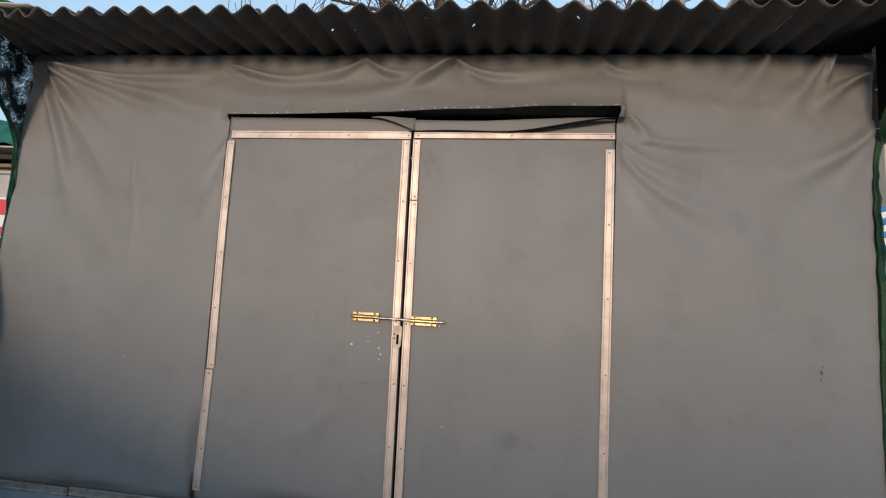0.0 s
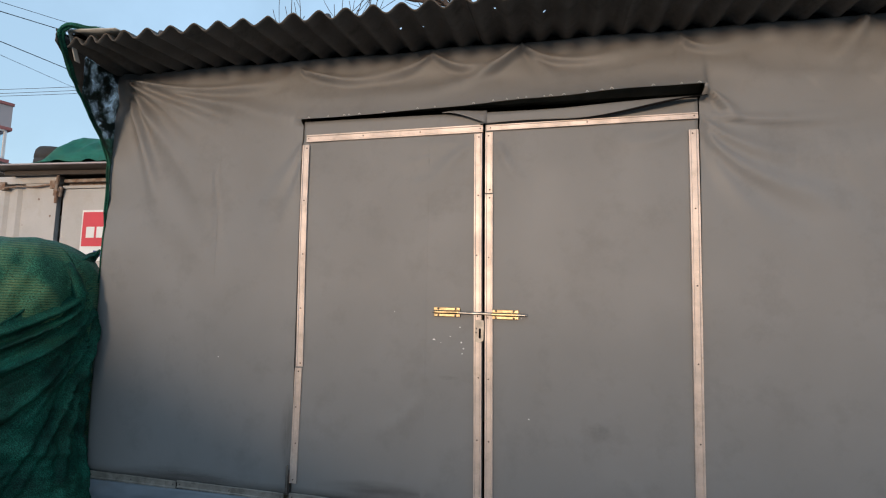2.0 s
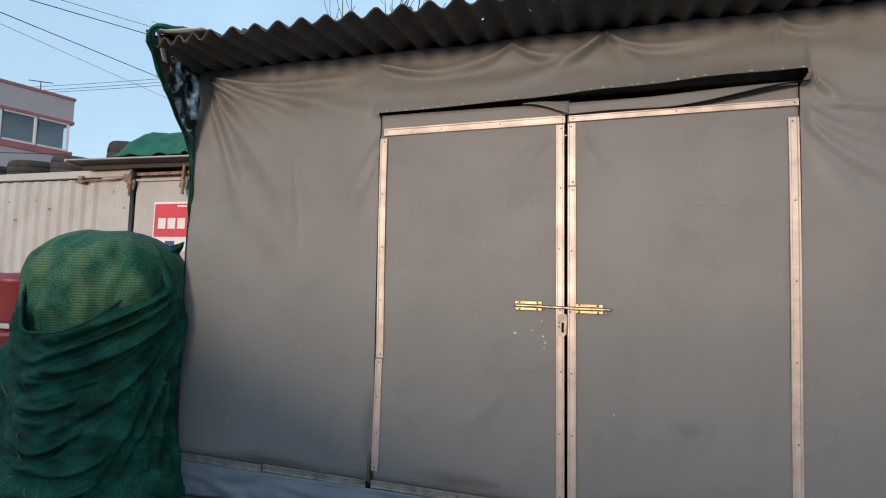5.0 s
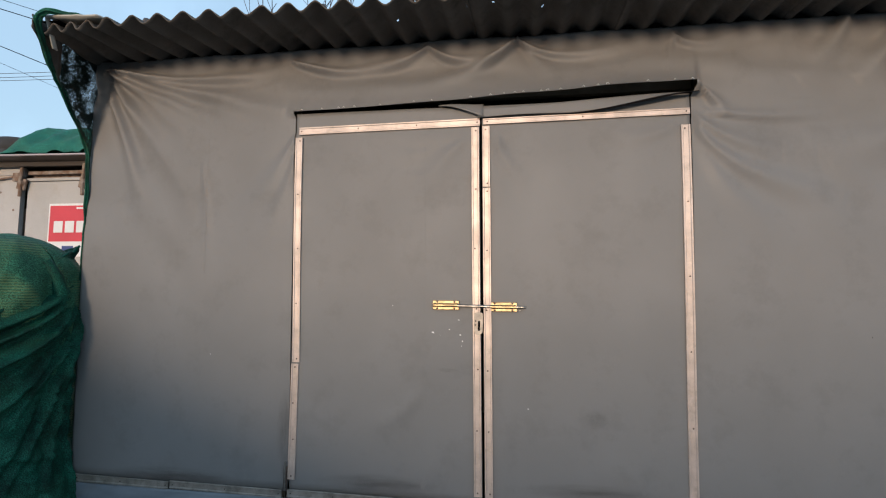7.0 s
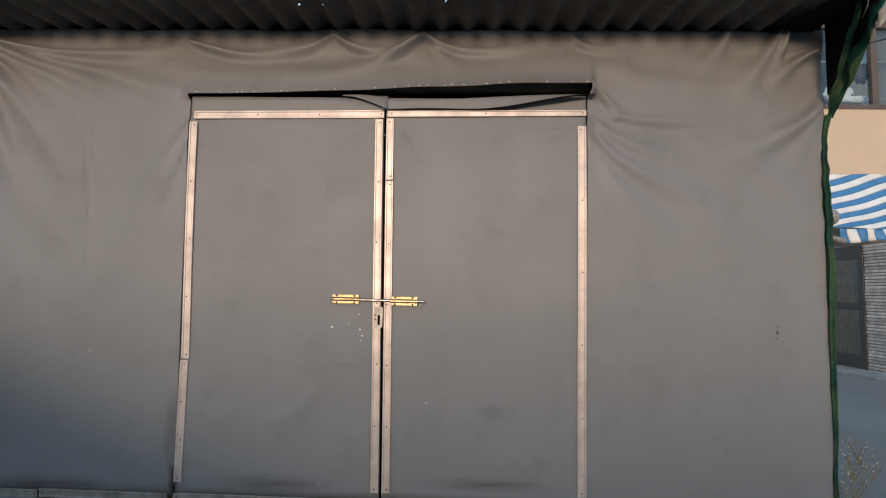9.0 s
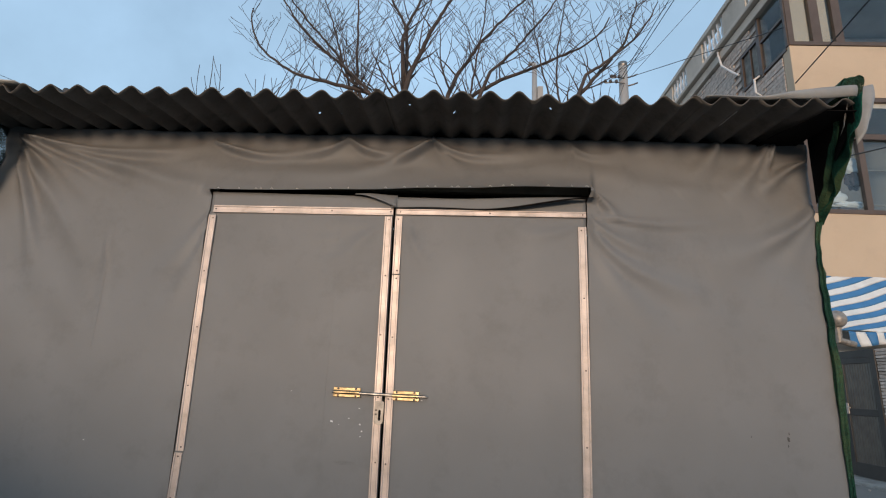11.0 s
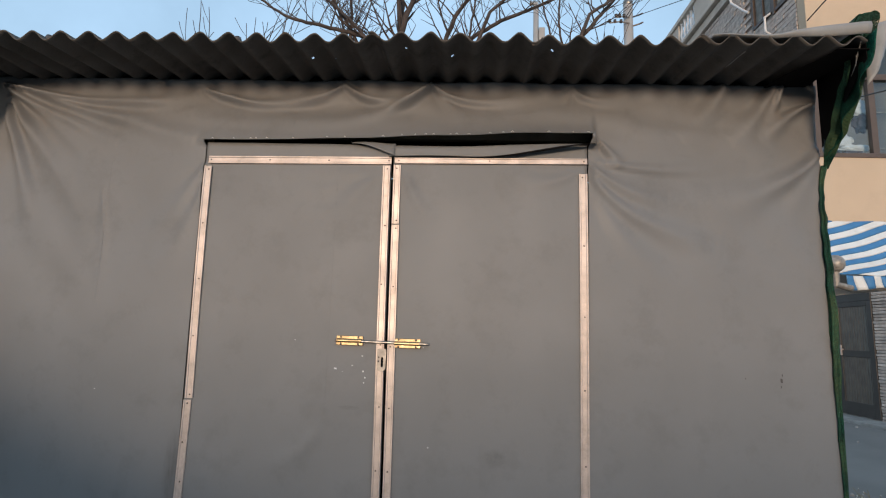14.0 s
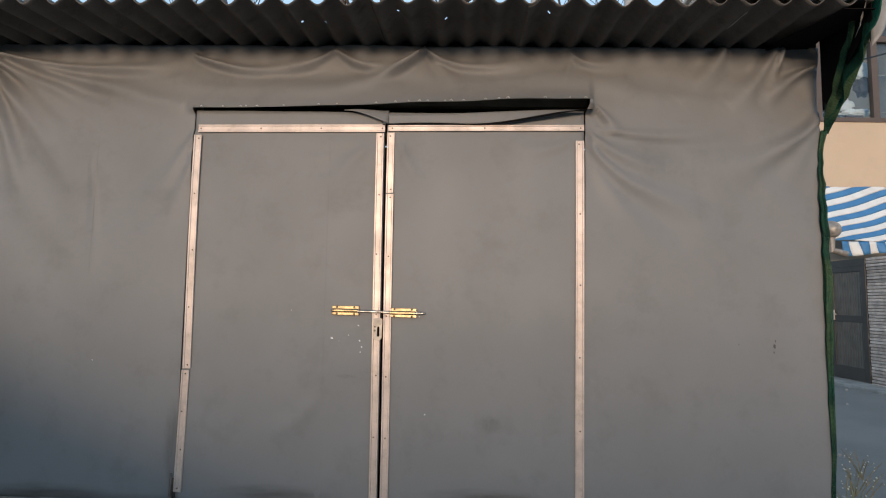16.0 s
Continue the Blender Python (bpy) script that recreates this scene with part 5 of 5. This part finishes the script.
# laundry and jumble behind the lower balcony glass
for name, mat, x, z, sx, sz, label in (("laundry", CLOTH_WHITE, 0.75, 6.25, 0.26, 0.20, "white crumpled laundry behind the balcony glass"), ("laundry", CLOTH_BROWN, 0.42, 6.15, 0.16, 0.20, "brown crumpled cloth behind the balcony glass"), ("laundry", CLOTH_WHITE, 0.30, 5.55, 0.24, 0.16, "white cloths piled on a balcony rail"), ("laundry", CLOTH_DARK, 0.80, 5.95, 0.16, 0.18, "dark bundle hanging behind the balcony glass"), ("laundry", CLOTH_WHITE, 0.58, 5.40, 0.30, 0.08, "white cloth along a balcony rail"), ("laundry", CLOTH_WHITE, 0.55, 6.5, 0.12, 0.10, "small white cloth behind the balcony glass")):
    bm = bmesh.new()
    bmesh.ops.create_icosphere(bm, subdivisions=4, radius=1)
    for v in bm.verts:
        k = 1 + 0.45 * noise.noise(v.co * 1.8 + Vector((x * 9, z, 0))) + 0.2 * noise.noise(v.co * 5 + Vector((z, x, 0)))
        v.co = Vector((v.co.x * sx * k, v.co.y * 0.1 * k, v.co.z * sz * k))
    ob = part(name, bm, mat, smooth=True)
    tagged(ob, label, "laundry", "balcony laundry")
    ob.location = (HX + x + 0.36, HY + 0.32, z)
for z in (5.42, 6.2):
    bm = bmesh.new()
    tube(bm, [(0.1, 0.33, z), (2.2, 0.33, z)], 0.015, 6)
    part("balcony_rail", bm, ALU_DULL, house, "thin drying rail")
part("balcony_shelf", boxed(0.7, 1.05, 0.2, 0.5, 5.12, 5.32, bevel=0.02), CLOTH_DARK, house, "dark box on the balcony")

for ob in house.children_recursive + far.children_recursive:
    if ob.name.startswith("pane"):
        ob.visible_shadow = False

# ---- gate and yard wall along the lane ----
GX = 7.2
gate = thing("metal_gate", "shut brown-grey metal gate with ribbed panels", "gate", at=(GX, 5.97, 0.26))
for y0, y1, z0, z1 in ((-0.05, 1.35, 1.93, 2.06), (-0.05, 0.06, 0.0, 1.93), (0.72, 0.86, 0.0, 1.93), (1.28, 1.40, 0.0, 1.93), (0.06, 0.72, 0.0, 0.22), (0.06, 1.28, 0.98, 1.09), (0.06, 0.72, 1.84, 1.93), (0.86, 1.28, 0.0, 0.12)):
    part("gate_frame", boxed(-0.03, 0.03, y0, y1, z0, z1, bevel=0.005), GATE, gate)
for y0, y1, z0, z1 in ((0.06, 0.72, 1.09, 1.84), (0.06, 0.72, 0.22, 0.98), (0.86, 1.28, 1.09, 1.93), (0.86, 1.28, 0.12, 0.98)):
    ribs = [(y, -0.012 if k % 2 else -0.018) for k, y in enumerate(steps(y0, y1, 0.03))]
    ribs = [p for k, (y, d) in enumerate(ribs) for p in ((y, d), (y + 0.008, ribs[min(k + 1, len(ribs) - 1)][1]))][:-1]
    depth_at = dict(ribs)
    bm = slab([y for y, d in ribs], (z0, z1), lambda y, z: Vector((depth_at[y], y, z)), lambda y, z: Vector((0.01, y, z)))
    part("ribbed_panel", bm, RIBBED, gate, "ribbed lighter metal panel")
handle = part("handle_plate", boxed(-0.045, -0.03, 0.70, 0.76, 1.0, 1.18, bevel=0.004), ALU, gate, "bright metal lock plate")
bm = bmesh.new()
tube(bm, [(-0.04, 0.73, 1.12), (-0.09, 0.73, 1.12), (-0.10, 0.68, 1.13), (-0.10, 0.58, 1.10)], 0.013, 8)
part("lever", bm, ALU, handle, "bright curved lever")
tagged(part("threshold", boxed(6.75, 7.26, 4.0, 8.0, 0.1, 0.245, bevel=0.02), CONCRETE), "pale worn concrete threshold along the gate", "kerb", kind="structure")
yard = part("wall_lane", boxed(GX + 0.03, GX + 0.22, 1.0, 5.92, 0.1, 2.3), MORTAR)
tagged(yard, "yard wall of rough pink split bricks", "brick wall", kind="structure")
brick_meshes = []
for k in range(4):
    bm = boxed(-0.05, 0.04, 0.004, 0.50, 0.004, 0.048, bevel=0.008)
    for v in bm.verts:
        v.co.x += 0.012 * noise.noise(v.co * 20 + Vector((k * 5, 0, 0)))
    me = bpy.data.meshes.new("brick")
    bm.to_mesh(me)
    bm.free()
    me.materials.append(BRICK)
    brick_meshes.append(me)
for row in range(40):
    for col in range(6):
        b = new("brick", brick_meshes[(row * 5 + col * 3) % 4])
        b.parent = yard
        b.location = (GX + 0.03 + rnd.uniform(-0.006, 0.006), 5.92 - 0.504 * (col + 1) - rnd.uniform(0, 0.012), 0.22 + row * 0.0525)

# striped awning over the gate
awning = thing("awning", "slack blue and white striped awning over the gate", "awning", at=(HX - 0.6, 6.1, 2.62))


def awn(u, v):
    """u along the front, v from the low edge up to the house."""
    return Vector((u, 0.98 * v - 0.03 * math.sin(u * 2.1), 1.17 * v - 0.06 * math.sin(math.pi * v) + 0.012 * math.sin(u * 5)))


rows_n = 11
for k in range(-10, rows_n):
    def band(u, s, k=k):
        v = (k + s) / rows_n * 1.0 + 0.24 * u
        return awn(u, min(1.0, max(0.0, v)))
    us = [u for u in steps(0.0, 3.4, 0.1) if -0.001 < (k + 1) / rows_n + 0.24 * u and k / rows_n + 0.24 * u < 1.0]
    if len(us) < 2:
        continue
    bm = slab(us, steps(0, 1, 0.34), lambda u, s: band(u, s), lambda u, s: band(u, s) + Vector((0, 0.004, 0.004)))
    bmesh.ops.remove_doubles(bm, verts=bm.verts, dist=0.0004)
    part("stripe", bm, BLUE if k % 2 else WHITE, awning, smooth=True)
for k in range(22):
    a, b = k * 0.15, k * 0.15 + 0.15
    if a < 0.15:
        continue
    bm = slab(steps(a, b, 0.05), steps(0, 1, 0.25), lambda u, v: Vector((u + 0.05 * v, -0.05 - 0.03 * math.sin(u * 13 + v * 2), -0.01 - (0.22 + 0.03 * math.sin(u * 6)) * v)), lambda u, v: Vector((u + 0.05 * v, -0.046 - 0.03 * math.sin(u * 13 + v * 2), -0.01 - (0.22 + 0.03 * math.sin(u * 6)) * v)))
    part("valance", bm, BLUE if k % 2 else WHITE, awning, "hanging striped valance", smooth=True)
vent = thing("roof_vent", "silver ball-shaped metal vent below the awning", "vent", at=(6.72, 6.02, 2.80))
bm = bmesh.new()
bmesh.ops.create_uvsphere(bm, u_segments=24, v_segments=14, radius=0.15)
part("vent_ball", bm, ALU_DULL, vent, "dented silver ball", smooth=True)
bm = bmesh.new()
tube(bm, [(0, 0, -0.1), (0, 0.02, -0.35), (0.3, 0.1, -0.4)], 0.06, 12)
part("vent_pipe", bm, ALU_DULL, vent)

# ---- poles and cables ----
for x, y, h, r, label in ((5.26, 12.0, 11.75, 0.14, "pale concrete utility pole with a steel cap and fittings"), (2.62, 13.5, 12.7, 0.09, "slim concrete utility pole with a box")):
    pole = thing("utility_pole", label, "utility pole", at=(x, y, 0))
    bm = bmesh.new()
    tube(bm, [(0, 0, 0), (0, 0, h * 0.5), (0, 0, h)], [r * 1.35, r * 1.15, r], 14)
    part("shaft", bm, POLE, pole, smooth=True)
    if r > 0.1:
        part("cap", lathe(bmesh.new(), [(0.0, 0.04), (r * 0.9, 0.035), (r * 1.06, 0.02), (r * 1.06, -0.12), (r, -0.13)], 14, pose(0, 0, h)), STEEL, pole, "darker steel cap", smooth=True)
        for z, reach in ((h - 0.62, 0.42), (h - 0.8, 0.62)):
            bm = bmesh.new()
            tube(bm, [(0, -r, z), (-reach * 0.5, -r - 0.04, z + 0.02), (-reach, -r - 0.05, z - 0.03)], 0.022, 6)
            part("bracket_arm", bm, STEEL, pole, "bent steel bracket")
            for k in (0.45, 0.75, 1.0):
                bm = bmesh.new()
                lathe(bm, [(0.0, 0.0), (0.04, 0.0), (0.055, 0.04), (0.03, 0.06), (0.05, 0.09), (0.0, 0.12)], 10, pose(-reach * k, -r - 0.05, z - 0.02))
                part("insulator", bm, SCREW, pole, "dark insulator", smooth=True)
        for z in (h - 0.55, h - 0.85):
            bm = bmesh.new()
            tube(bm, [(r * 0.8, -r * 0.5, z), (r + 0.14, -r, z + 0.02), (r + 0.26, -r, z + 0.08)], 0.025, 6)
            part("cable_clamp", bm, SCREW, pole, "dark cable clamp")
    else:
        part("pole_box", boxed(r, r + 0.2, -0.12, 0.12, h - 1.5, h - 0.95, bevel=0.02), POLE, pole, "grey fitting box")
        part("pole_tip", boxed(-0.22, 0.06, -0.05, 0.05, h - 0.05, h + 0.06, bevel=0.02), STEEL, pole, "dark top fitting")


def cable(points, r, label):
    bm = bmesh.new()
    a, b = Vector(points[0]), Vector(points[-1])
    sag = points[1] if len(points) == 3 else 0.0
    tube(bm, [a.lerp(b, t) - Vector((0, 0, 4 * sag * t * (1 - t))) for t in steps(0, 1, 0.06)], r, 6)
    return tagged(part("cable", bm, CABLE), label, "cable", "overhead cables")


cable([(-11.29, 2.85, 6.81), 0.0, (-11.51, 13.8, 9.4)], 0.0105, "thick black overhead cable against the sky")
cable([(-11.48, 2.61, 6.65), 0.0, (-12.85, 13.46, 7.86)], 0.0105, "thick black overhead cable against the sky")
cable([(-16.37, 5.52, 8.62), 0.0, (-19.58, 17.81, 10.0)], 0.0074, "thin black overhead cable against the sky")
cable([(-12.45, 4.4, 7.77), 0.0, (-13.44, 14.48, 10.56)], 0.0074, "thin black overhead cable against the sky")
cable([(-27.15, 14.94, 10.56), 0.05, (-17.94, 18.44, 11.88)], 0.0112, "thin black overhead cable against the sky")
cable([(-27.18, 14.98, 10.38), 0.05, (-17.97, 18.49, 11.73)], 0.0112, "thin black overhead cable against the sky")
cable([(-27.2, 15.0, 10.27), 0.05, (-18.0, 18.54, 11.57)], 0.0112, "thin black overhead cable against the sky")
cable([(-19.92, 9.32, 5.58), 0.0, (-18.61, 11.14, 5.89)], 0.0124, "thick black overhead cable against the sky")
cable([(4.89, 3.5, 5.68), 0.0, (4.65, 1.47, 5.67)], 0.0087, "thick black overhead cable against the sky")
cable([(4.42, 9.05, 9.32), 0.0, (5.57, 4.6, 7.43)], 0.0074, "thin black overhead cable against the sky")
cable([(4.27, 9.08, 9.34), 0.0, (4.62, 6.1, 9.65)], 0.0087, "thick black overhead cable against the sky")
cable([(4.33, 9.07, 9.33), 0.0, (4.72, 6.07, 9.63)], 0.0087, "thick black overhead cable against the sky")
cable([(4.47, 9.03, 9.31), 0.0, (6.27, 8.11, 11.28)], 0.0062, "thin black overhead cable against the sky")
cable([(-19.84, 15.52, 13.35), 0.0, (-18.33, 17.19, 13.11)], 0.0099, "thin black overhead cable against the sky")
cable([(4.85, 2.95, 4.29), 0.0, (4.69, 1.88, 3.96)], 0.0074, "thick black overhead cable against the sky")


# ---- bare trees behind the shed ----
def grow(bm, start, d, length, r, level, rng, lift=0.25, wob=0.25):
    """A bare limb that bends up and throws off twigs."""
    n = max(4, int(length / 0.28))
    pts, radii, p, d = [start.copy()], [r], start.copy(), d.normalized()
    kids = []
    for i in range(1, n + 1):
        f = i / n
        d = (d + Vector((rng.uniform(-wob, wob), rng.uniform(-wob, wob), lift * rng.uniform(0.2, 1.2))) * 0.45).normalized()
        p = p + d * (length / n)
        pts.append(p.copy())
        radii.append(max(0.0055, r * (1 - 0.8 * f)))
        if level > 0 and f > 0.18:
            kids.append((p.copy(), d.copy(), radii[-1], f))
    tube(bm, pts, radii, 7 if level > 2 else 5 if level > 0 else 4, cap=False)
    for q, dd, rr, f in kids:
        if rng.random() < (0.62 if level > 1 else 0.55):
            side = dd.orthogonal().normalized()
            side.rotate(Matrix.Rotation(rng.uniform(0, 6.283), 3, dd))
            grow(bm, q, dd + side * rng.uniform(0.55, 1.05), length * rng.uniform(0.32, 0.55) * (1.1 - 0.5 * f), rr * rng.uniform(0.5, 0.7), level - 1, rng, lift * 0.9, wob)


def bare_tree(x, y, h, limbs, size, seed, label, levels=3):
    rng = random.Random(seed)
    tree = thing("tree", label, "tree", at=(x, y, 0))
    bm = bmesh.new()
    tube(bm, [(0, 0, 0), (0.06, 0, h * 0.35), (-0.03, 0.02, h * 0.7), (0, 0, h)], [0.26 * size, 0.19 * size, 0.17 * size, 0.15 * size], 12)
    part("trunk", bm, BARK, tree, smooth=True)
    bm = bmesh.new()
    for a, tilt, length in limbs:
        d = Vector((math.cos(radians(a)) * math.sin(radians(tilt)), math.sin(radians(a)) * math.sin(radians(tilt)), math.cos(radians(tilt))))
        grow(bm, Vector((0, 0, h - 0.12 * size)), d, length, 0.068 * size, levels, rng)
    part("crown", bm, BARK, tree, "bare branches and fine twigs", smooth=True)
    return tree


def twig(bm, p, d, length, r, rng, level):
    """A thin shoot that bends upward and may fork again."""
    n = max(3, int(length / 0.13))
    pts, radii, d = [p.copy()], [r], d.normalized()
    for i in range(1, n + 1):
        d = (d + Vector((rng.uniform(-0.16, 0.16), rng.uniform(-0.16, 0.16), rng.uniform(0.02, 0.22)))).normalized()
        pts.append(pts[-1] + d * (length / n))
        radii.append(max(0.0042, r * (1 - 0.75 * i / n)))
        if level and i > 1 and rng.random() < 0.52:
            side = rng.choice((-1, 1))
            out = Vector((side * rng.uniform(0.5, 1.1), rng.uniform(-0.5, 0.5), rng.uniform(-0.1, 0.3)))
            twig(bm, pts[-1], d * 0.8 + out, length * rng.uniform(0.25, 0.6), radii[-1] * 0.72, rng, level - 1)
    tube(bm, pts, radii, 5 if level else 4, cap=False)


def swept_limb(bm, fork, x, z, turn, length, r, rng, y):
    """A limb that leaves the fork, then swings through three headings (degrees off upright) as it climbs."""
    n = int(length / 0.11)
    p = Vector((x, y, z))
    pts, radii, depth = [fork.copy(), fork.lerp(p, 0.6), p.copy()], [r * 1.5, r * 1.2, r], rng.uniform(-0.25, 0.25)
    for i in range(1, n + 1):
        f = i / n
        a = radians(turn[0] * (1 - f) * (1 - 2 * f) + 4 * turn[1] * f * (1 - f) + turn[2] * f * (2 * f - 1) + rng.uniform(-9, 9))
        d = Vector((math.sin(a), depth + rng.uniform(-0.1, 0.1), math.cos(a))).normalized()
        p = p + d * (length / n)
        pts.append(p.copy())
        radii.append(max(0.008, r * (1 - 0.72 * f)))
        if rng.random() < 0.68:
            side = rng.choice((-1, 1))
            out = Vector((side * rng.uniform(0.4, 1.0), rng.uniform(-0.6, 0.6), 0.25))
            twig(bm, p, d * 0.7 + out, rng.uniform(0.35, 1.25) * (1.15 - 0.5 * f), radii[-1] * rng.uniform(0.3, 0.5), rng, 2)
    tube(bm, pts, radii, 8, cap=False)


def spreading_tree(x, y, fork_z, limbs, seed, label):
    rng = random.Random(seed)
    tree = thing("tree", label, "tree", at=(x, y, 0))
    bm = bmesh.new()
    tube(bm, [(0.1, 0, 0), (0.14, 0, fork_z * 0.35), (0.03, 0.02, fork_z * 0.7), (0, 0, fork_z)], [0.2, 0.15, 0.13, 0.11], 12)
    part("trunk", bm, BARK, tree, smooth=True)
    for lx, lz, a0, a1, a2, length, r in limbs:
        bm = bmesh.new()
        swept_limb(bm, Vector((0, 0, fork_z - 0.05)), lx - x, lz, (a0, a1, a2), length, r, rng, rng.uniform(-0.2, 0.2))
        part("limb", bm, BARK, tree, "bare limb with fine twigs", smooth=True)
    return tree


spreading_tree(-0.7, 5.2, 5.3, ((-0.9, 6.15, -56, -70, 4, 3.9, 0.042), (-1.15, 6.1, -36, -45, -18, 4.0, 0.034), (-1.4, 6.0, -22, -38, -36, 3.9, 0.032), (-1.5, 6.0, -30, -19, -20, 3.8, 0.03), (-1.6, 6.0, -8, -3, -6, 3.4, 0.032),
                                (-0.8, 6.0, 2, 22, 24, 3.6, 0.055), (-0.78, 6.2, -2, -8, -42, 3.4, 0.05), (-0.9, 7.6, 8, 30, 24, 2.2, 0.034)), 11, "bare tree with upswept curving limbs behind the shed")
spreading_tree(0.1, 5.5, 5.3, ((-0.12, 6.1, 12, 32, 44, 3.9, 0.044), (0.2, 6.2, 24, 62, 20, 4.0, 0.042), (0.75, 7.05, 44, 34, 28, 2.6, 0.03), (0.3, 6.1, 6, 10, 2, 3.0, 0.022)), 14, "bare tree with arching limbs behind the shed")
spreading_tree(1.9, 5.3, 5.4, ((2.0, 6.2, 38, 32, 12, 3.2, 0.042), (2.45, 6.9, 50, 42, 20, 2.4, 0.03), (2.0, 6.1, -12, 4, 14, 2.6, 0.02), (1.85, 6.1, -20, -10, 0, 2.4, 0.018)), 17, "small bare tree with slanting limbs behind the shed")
for x, y, seed in ((-4.45, 5.6, 3), (-3.5, 5.5, 5), (-3.05, 5.6, 8), (2.9, 5.9, 12)):
    bare_tree(x, y, 5.0, ((180, 12, 2.0), (20, 9, 2.2), (90, 14, 1.9), (270, 8, 2.3)), 0.3, seed, "thin leafless sapling behind the shed", 1)


# ---- dry weeds beside the shed ----
def weed(x, y, h, seed):
    rng = random.Random(seed)
    ob = thing("weed", "dry straw-coloured weed with pale fluffy heads", "weed", "dry weeds", at=(x, y, ground_z(x, y)))
    stems, heads = bmesh.new(), bmesh.new()
    for k in range(4):
        a, lean = rng.uniform(0, 6.28), rng.uniform(0.15, 0.6)
        tip = Vector((math.cos(a) * lean * h, math.sin(a) * lean * h, h * rng.uniform(0.6, 1.0)))
        mid = tip * 0.5 + Vector((0, 0, 0.08 * h))
        tube(stems, [(0, 0, 0), mid, tip], [0.004, 0.003, 0.002], 4)
        for j in range(3):
            c = mid.lerp(tip, rng.uniform(0.3, 1.0)) + Vector((rng.uniform(-0.04, 0.04), rng.uniform(-0.04, 0.04), rng.uniform(-0.02, 0.04)))
            bmesh.ops.create_icosphere(heads, subdivisions=1, radius=rng.uniform(0.003, 0.006), matrix=Matrix.Translation(c) @ Matrix.Diagonal((1, 1, rng.uniform(0.6, 1.6), 1)))
            tube(stems, [mid.lerp(tip, 0.4), c], 0.0015, 3)
    part("stem_tuft", stems, STRAW, ob)
    tagged(part("seed_head", heads, BLOOM, ob, "pale fluffy heads"), kind="stuff")


for k, (x, y, h) in enumerate(((2.95, 0.55, 0.42), (3.25, 0.9, 0.35), (3.05, 0.25, 0.3), (3.55, 1.3, 0.3), (3.4, 0.5, 0.3), (3.9, 1.7, 0.25), (3.2, 1.5, 0.4))):
    weed(x, y, h, 20 + k)
for k in range(26):
    bm = bmesh.new()
    bmesh.ops.create_icosphere(bm, subdivisions=1, radius=rnd.uniform(0.01, 0.03))
    for v in bm.verts:
        v.co *= rnd.uniform(0.7, 1.2)
    ob = tagged(part("pebble", bm, CONCRETE), "small pale stone on the asphalt", "pebble", "pebbles")
    x, y = rnd.uniform(2.9, 6.6), rnd.uniform(0.3, 6.0)
    ob.location = (x, y, ground_z(x, y) + 0.006)

# ---- plain unseen wall and gable behind the viewer, added to shade the tarp ----
tagged(part("wall_street", boxed(-30, 30, -14.3, -14.0, 0.0, 1.5, bevel=0.02), STUCCO), "unseen plain low wall added to shade the tarpaulin's foot", "wall", kind="structure")
# Ridge place, height and fall are set by the shadow edge wanted.
SHADE_Y, RIDGE_X, RIDGE_Z, PITCH_FALL = -5.2, -3.9, 1.72, 0.357
gable = thing("neighbour_shed", "unseen plain low gable added to shade the tarpaulin's lower left", "shed", at=(RIDGE_X, SHADE_Y, 0))
half = (RIDGE_Z - 0.45) / PITCH_FALL
bm = bmesh.new()
ring = [[bm.verts.new((x, y, z)) for x, z in ((-half, 0), (half, 0), (half, 0.45), (0, RIDGE_Z), (-half, 0.45))] for y in (-1.9, 0.0)]
for k in range(5):
    bm.faces.new((ring[0][k], ring[0][(k + 1) % 5], ring[1][(k + 1) % 5], ring[1][k]))
bm.faces.new(ring[0])
bm.faces.new(ring[1])
part("gable_wall", bm, STUCCO, gable)
for side in (-1, 1):
    bm = slab((0.0, half + 0.3), (-1.9, 0.25), lambda u, y: Vector((side * u, y, RIDGE_Z + 0.10 - PITCH_FALL * u)), lambda u, y: Vector((side * u, y, RIDGE_Z + 0.01 - PITCH_FALL * u)))
    part("roof_slope", bm, SLATE, gable, "dark roof slope")
